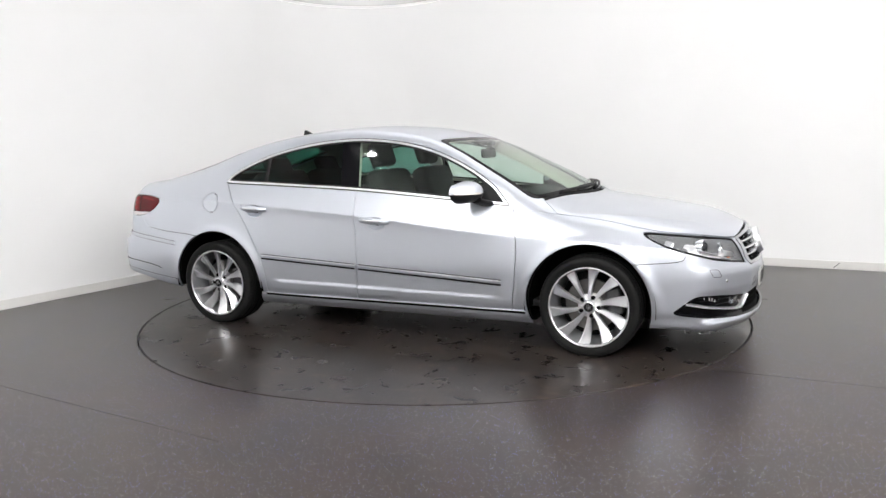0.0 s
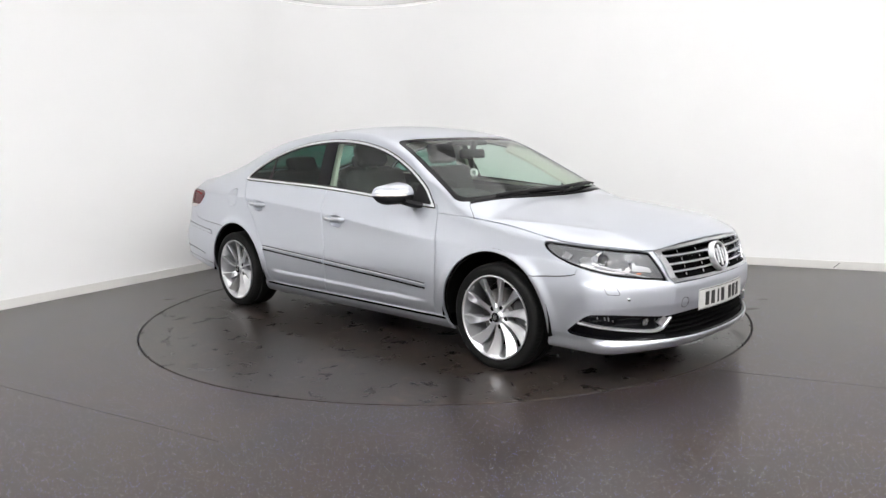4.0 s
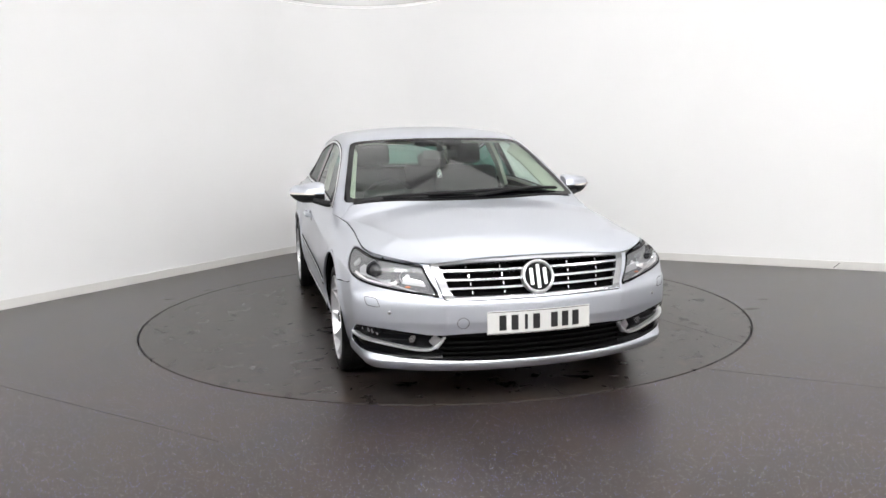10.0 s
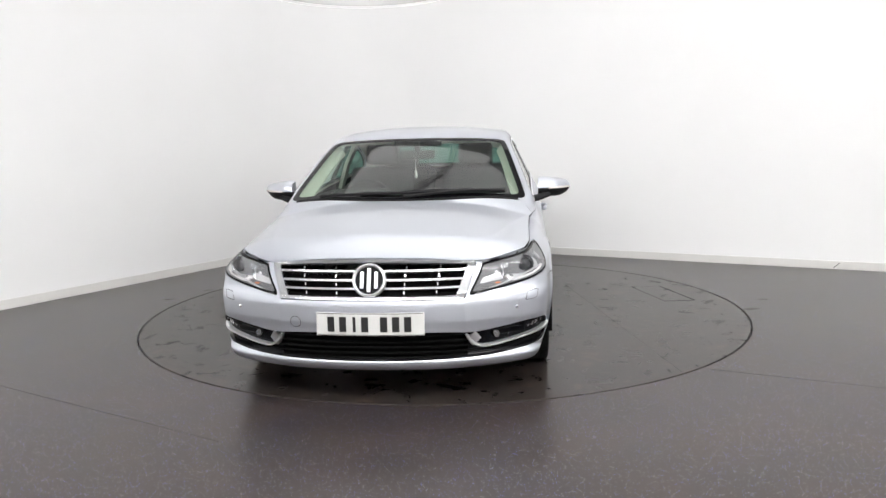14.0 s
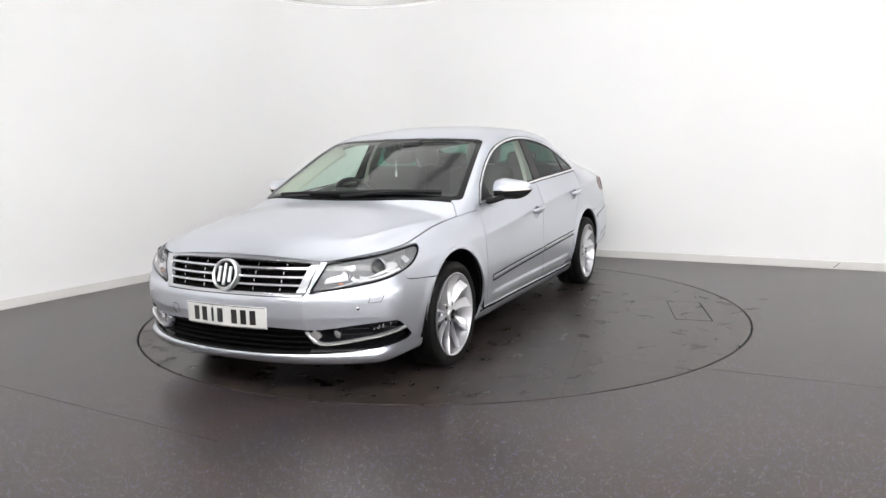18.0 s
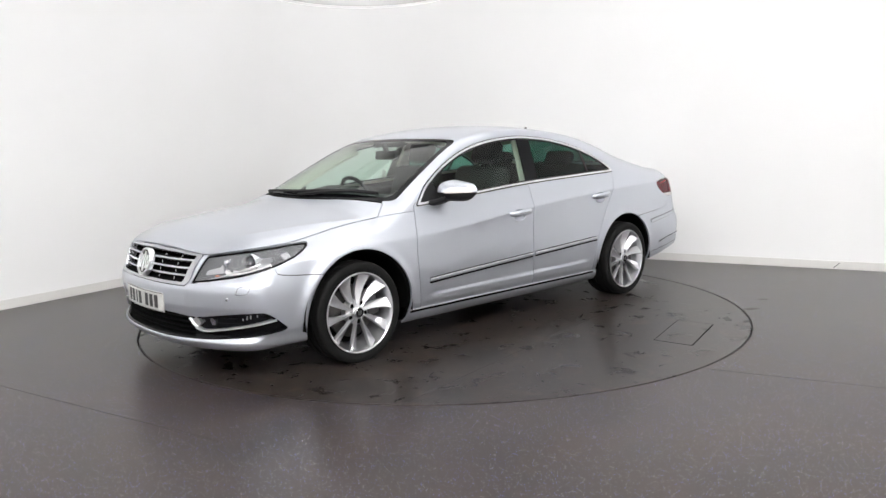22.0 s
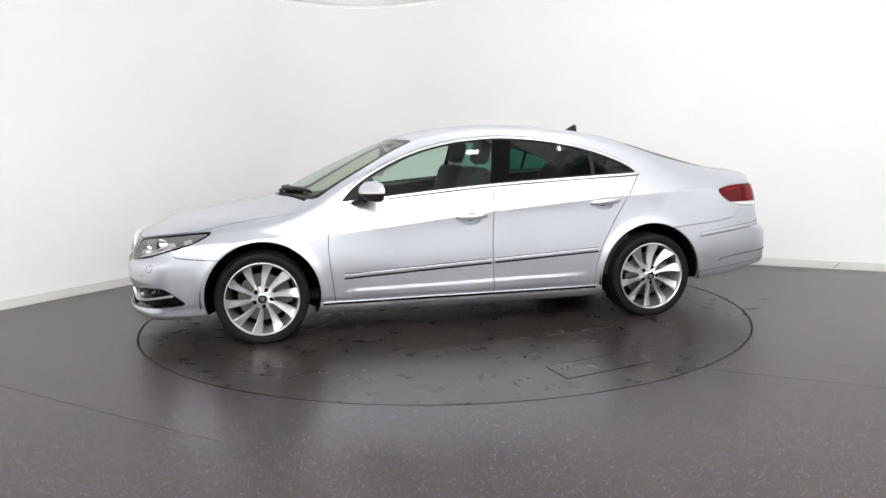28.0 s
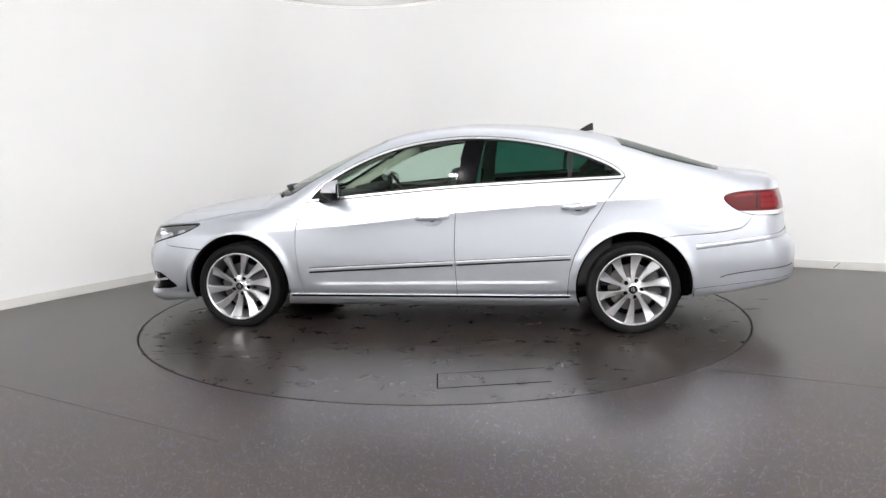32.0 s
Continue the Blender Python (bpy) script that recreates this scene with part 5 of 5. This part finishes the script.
part("wheel_boss", box(0.11, 0.15, 0.05, pose(0, 0, -0.01), 0.02, 3), BLACK, sw, smooth=True)
for a in (90, 270, 180):
    part("wheel_spoke", box(0.14, 0.03, 0.018, Matrix.Rotation(radians(a), 4, "Z") @ pose(0.11, 0, -0.004), 0.005), SATIN, sw)


def seat(x, y, w, back_z, lean):
    s = part("seat", box(0.52, w, 0.16, pose(x + 0.28, y, 0.50, 0, -6, 0), 0.05, 3), CLOTH, car, "charcoal seat", smooth=True)
    part("backrest", box(0.15, w, 0.62, pose(x - 0.02, y, 0.80, 0, lean, 0), 0.06, 4), CLOTH, s, smooth=True)
    part("headrest", box(0.09, 0.27, 0.17, pose(x - 0.145, y, back_z, 0, lean, 0), 0.04, 4), CLOTH, s, smooth=True)
    for dy in (-0.055, 0.055):
        part("headrest_rod", lathe([(0.006, -0.09), (0.006, 0.03)], 10, "Z"), CHROME, s, m=pose(x - 0.13, y + dy, back_z - 0.09, 0, lean, 0))


seat(-0.10, -0.37, 0.50, 1.20, -18)
seat(-0.10, 0.37, 0.50, 1.20, -18)
seat(-1.02, -0.34, 0.58, 1.11, -26)
seat(-1.02, 0.34, 0.58, 1.11, -26)
part("parcel_shelf", box(0.62, 1.24, 0.03, pose(-1.52, 0, 0.985), 0.008), CLOTH, car, "charcoal parcel shelf")
for sign in (1, -1):
    part("door_card", box(2.15, 0.04, 0.62, pose(-0.15, sign * 0.775, 0.62, sign * 4, 0, 0), 0.015), CLOTH, car, "charcoal inner door trim")
    part("post_trim", sweep([(-0.29, sign * 0.735, 0.93), (-0.30, sign * 0.68, 1.12), (-0.33, sign * 0.60, 1.30)], (0, sign, 0.4), 0.115, 0.03), CREAM, car, "cream centre post trim")
    part("sun_visor", box(0.12, 0.40, 0.018, pose(0.285, sign * 0.36, 1.292, 0, 14, 0), 0.007), CREAM, car, "folded sun visor")
rv = part("rear_view_mirror", box(0.03, 0.25, 0.065, pose(0.43, 0, 1.195, 0, -8, 0), 0.014, 3), BLACK, car, "black rear-view mirror", smooth=True)
part("mirror_stem", box(0.03, 0.04, 0.09, pose(0.44, 0, 1.245, 0, 25, 0), 0.01), BLACK, rv)
part("sensor_hood", box(0.10, 0.34, 0.03, pose(0.38, 0, 1.283, 0, 24, 0), 0.01), BLACKGLOSS, car, "black sensor housing behind the windscreen")
part("alarm_light", box(0.012, 0.03, 0.010, pose(0.405, -0.02, 1.268)), REDGLOW, car, "small red light")
tag_m = pose(0.455, -0.012, 1.062, 0, 0, -68) @ pose(0, 0, 0, 0, 90, 0)
fr = part("air_freshener", lathe([(0.0004, 0.006), (0.024, 0.006), (0.031, 0.0), (0.024, -0.006), (0.0004, -0.006)], 32, "Z"), WHITELENS, car, "white round hanging tag", tag_m, True)
part("tag_print", lathe([(0.0004, 0.0068), (0.016, 0.0068), (0.017, 0.006)], 24, "Z"), SATIN, fr)
part("tag_cord", lathe([(0.0016, 0.0), (0.0016, 0.085)], 8, "Z"), WHITELENS, fr, m=tag_m.inverted() @ pose(0.455, -0.012, 1.092))

# ---------------------------------------------------------------- turntable and floor details
def groove(name, a, b, w, parent, label, material=SEAM):
    a, b = Vector((*a, 0)), Vector((*b, 0))
    d = b - a
    m = Matrix.Translation((a + b) / 2 + Vector((0, 0, -0.0001))) @ Matrix.Rotation(math.atan2(d.y, d.x), 4, "Z")
    return part(name, box(d.length, w, 0.0025, m), material, parent, label)


hatch = [Vector(c) for c in ((-0.236, 1.962), (-0.820, 1.803), (-0.784, 1.562), (-0.200, 1.721))]
for k, w in ((0, 0.009), (1, 0.0007), (2, 0.004), (3, 0.008)):
    groove("hatch_joint", hatch[k], hatch[(k + 1) % 4], w, table, "dark joint of the floor hatch", DARK if w > 0.003 else SEAM)
groove("deck_joint", (-0.97, 0.985), (1.70, 1.468), 0.0028, table, "faint joint across the deck")
for nm, a, b in (("floor_joint_left", (-2.430, -1.759), (-0.984, -2.603)), ("floor_joint_left_far", (-2.433, -1.757), (-4.57, -0.517)), ("floor_joint_right", (1.431, -1.724), (4.27, -3.13))):
    tagged(groove(nm, a, b, 0.0022, None, ""), "dark welded joint in the vinyl floor", "floor joint", kind="structure")


# pale scuffs on deck and floor, and a chip in the skirting
DUST = mat("pale_dry_scuff", (0.10, 0.095, 0.09), 0.7, vary=0.4, size=30)
random.seed(7)


def scuff(name, x, y, length, width, turn, parent, material):
    bm = bmesh.new()
    ring = []
    for k in range(22):
        a = 2 * math.pi * k / 22
        r = 1 + random.uniform(-0.35, 0.35)
        ring.append((math.cos(a) * length / 2 * r, math.sin(a) * width / 2 * r))
    top = [bm.verts.new((u, v, 0.0012)) for u, v in ring]
    low = [bm.verts.new((u * 1.02, v * 1.02, -0.001)) for u, v in ring]
    bm.faces.new(top)
    for k in range(22):
        bm.faces.new((low[k], low[(k + 1) % 22], top[(k + 1) % 22], top[k]))
    bmesh.ops.recalc_face_normals(bm, faces=bm.faces)
    return part(name, bm, material, parent, m=pose(x, y, 0, 0, 0, turn))


BLOT = mat("dark_damp_blot", (0.012, 0.011, 0.0105), 0.45, vary=0.4, size=20)
for x, y, le, wi, tu, m in ((-1.146, 0.345, 0.10, 0.030, 60, DUST), (-1.185, 0.49, 0.06, 0.03, 80, DARK), (-0.755, 0.203, 0.11, 0.05, 85, DUST), (-0.97, 1.442, 0.016, 0.010, 20, DUST),
                            (-1.035, 1.798, 0.13, 0.05, 35, BLOT), (0.20, 1.795, 0.10, 0.035, 70, BLOT), (-0.63, 2.117, 0.08, 0.025, 15, DUST), (-0.706, 1.317, 0.06, 0.03, 10, BLOT)):
    scuff("scuff_mark", x, y, le, wi, tu, table, m)
for _ in range(20):
    x = random.uniform(-1.0, 0.9)
    scuff("scuff_mark", x, 1.17 + 0.175 * x + random.gauss(0, 0.10), random.uniform(0.012, 0.04), random.uniform(0.002, 0.006), 10 + random.gauss(0, 14), table, random.choice((DUST, BLOT)))
for x, y, le, wi, tu in ((2.28, -0.296, 0.13, 0.05, 20), (2.50, 0.03, 0.07, 0.03, -10), (-2.346, 0.527, 0.09, 0.035, 15), (-2.137, 0.905, 0.08, 0.03, 30), (-1.507, -1.715, 0.013, 0.009, 0)):
    tagged(scuff("floor_scuff", x, y, le, wi, tu, None, DUST), "pale dry scuff on the dark vinyl floor", "floor mark", kind="structure")
chip = sweep([(3.745, 1.320, 0.012), (3.767, 1.308, 0.036), (3.789, 1.295, 0.060)], (-0.48, -0.877, 0), 0.007, 0.006)
tagged(part("skirting_chip", chip, LAMPGREY, None), "small grey chip in the skirting board", "skirting mark", kind="structure")


# ---------------------------------------------------------------- what moves
def motions():
    start, speed = -24.0957, -5.12733
    car_rows, table_rows = [], []
    for i in range(129):
        t = i * 0.25
        ang = start + speed * t
        turn = Matrix.Rotation(radians(ang), 4, "Z")
        car_rows.append((t, Matrix.Translation((0, HUB_Y, 0)) @ turn @ Matrix.Translation((0.0017, -0.1235, CAR_Z))))
        table_rows.append((t, Matrix.Translation((0, HUB_Y, 0)) @ turn))
    walk(car, car_rows)
    walk(table, table_rows)


motions()
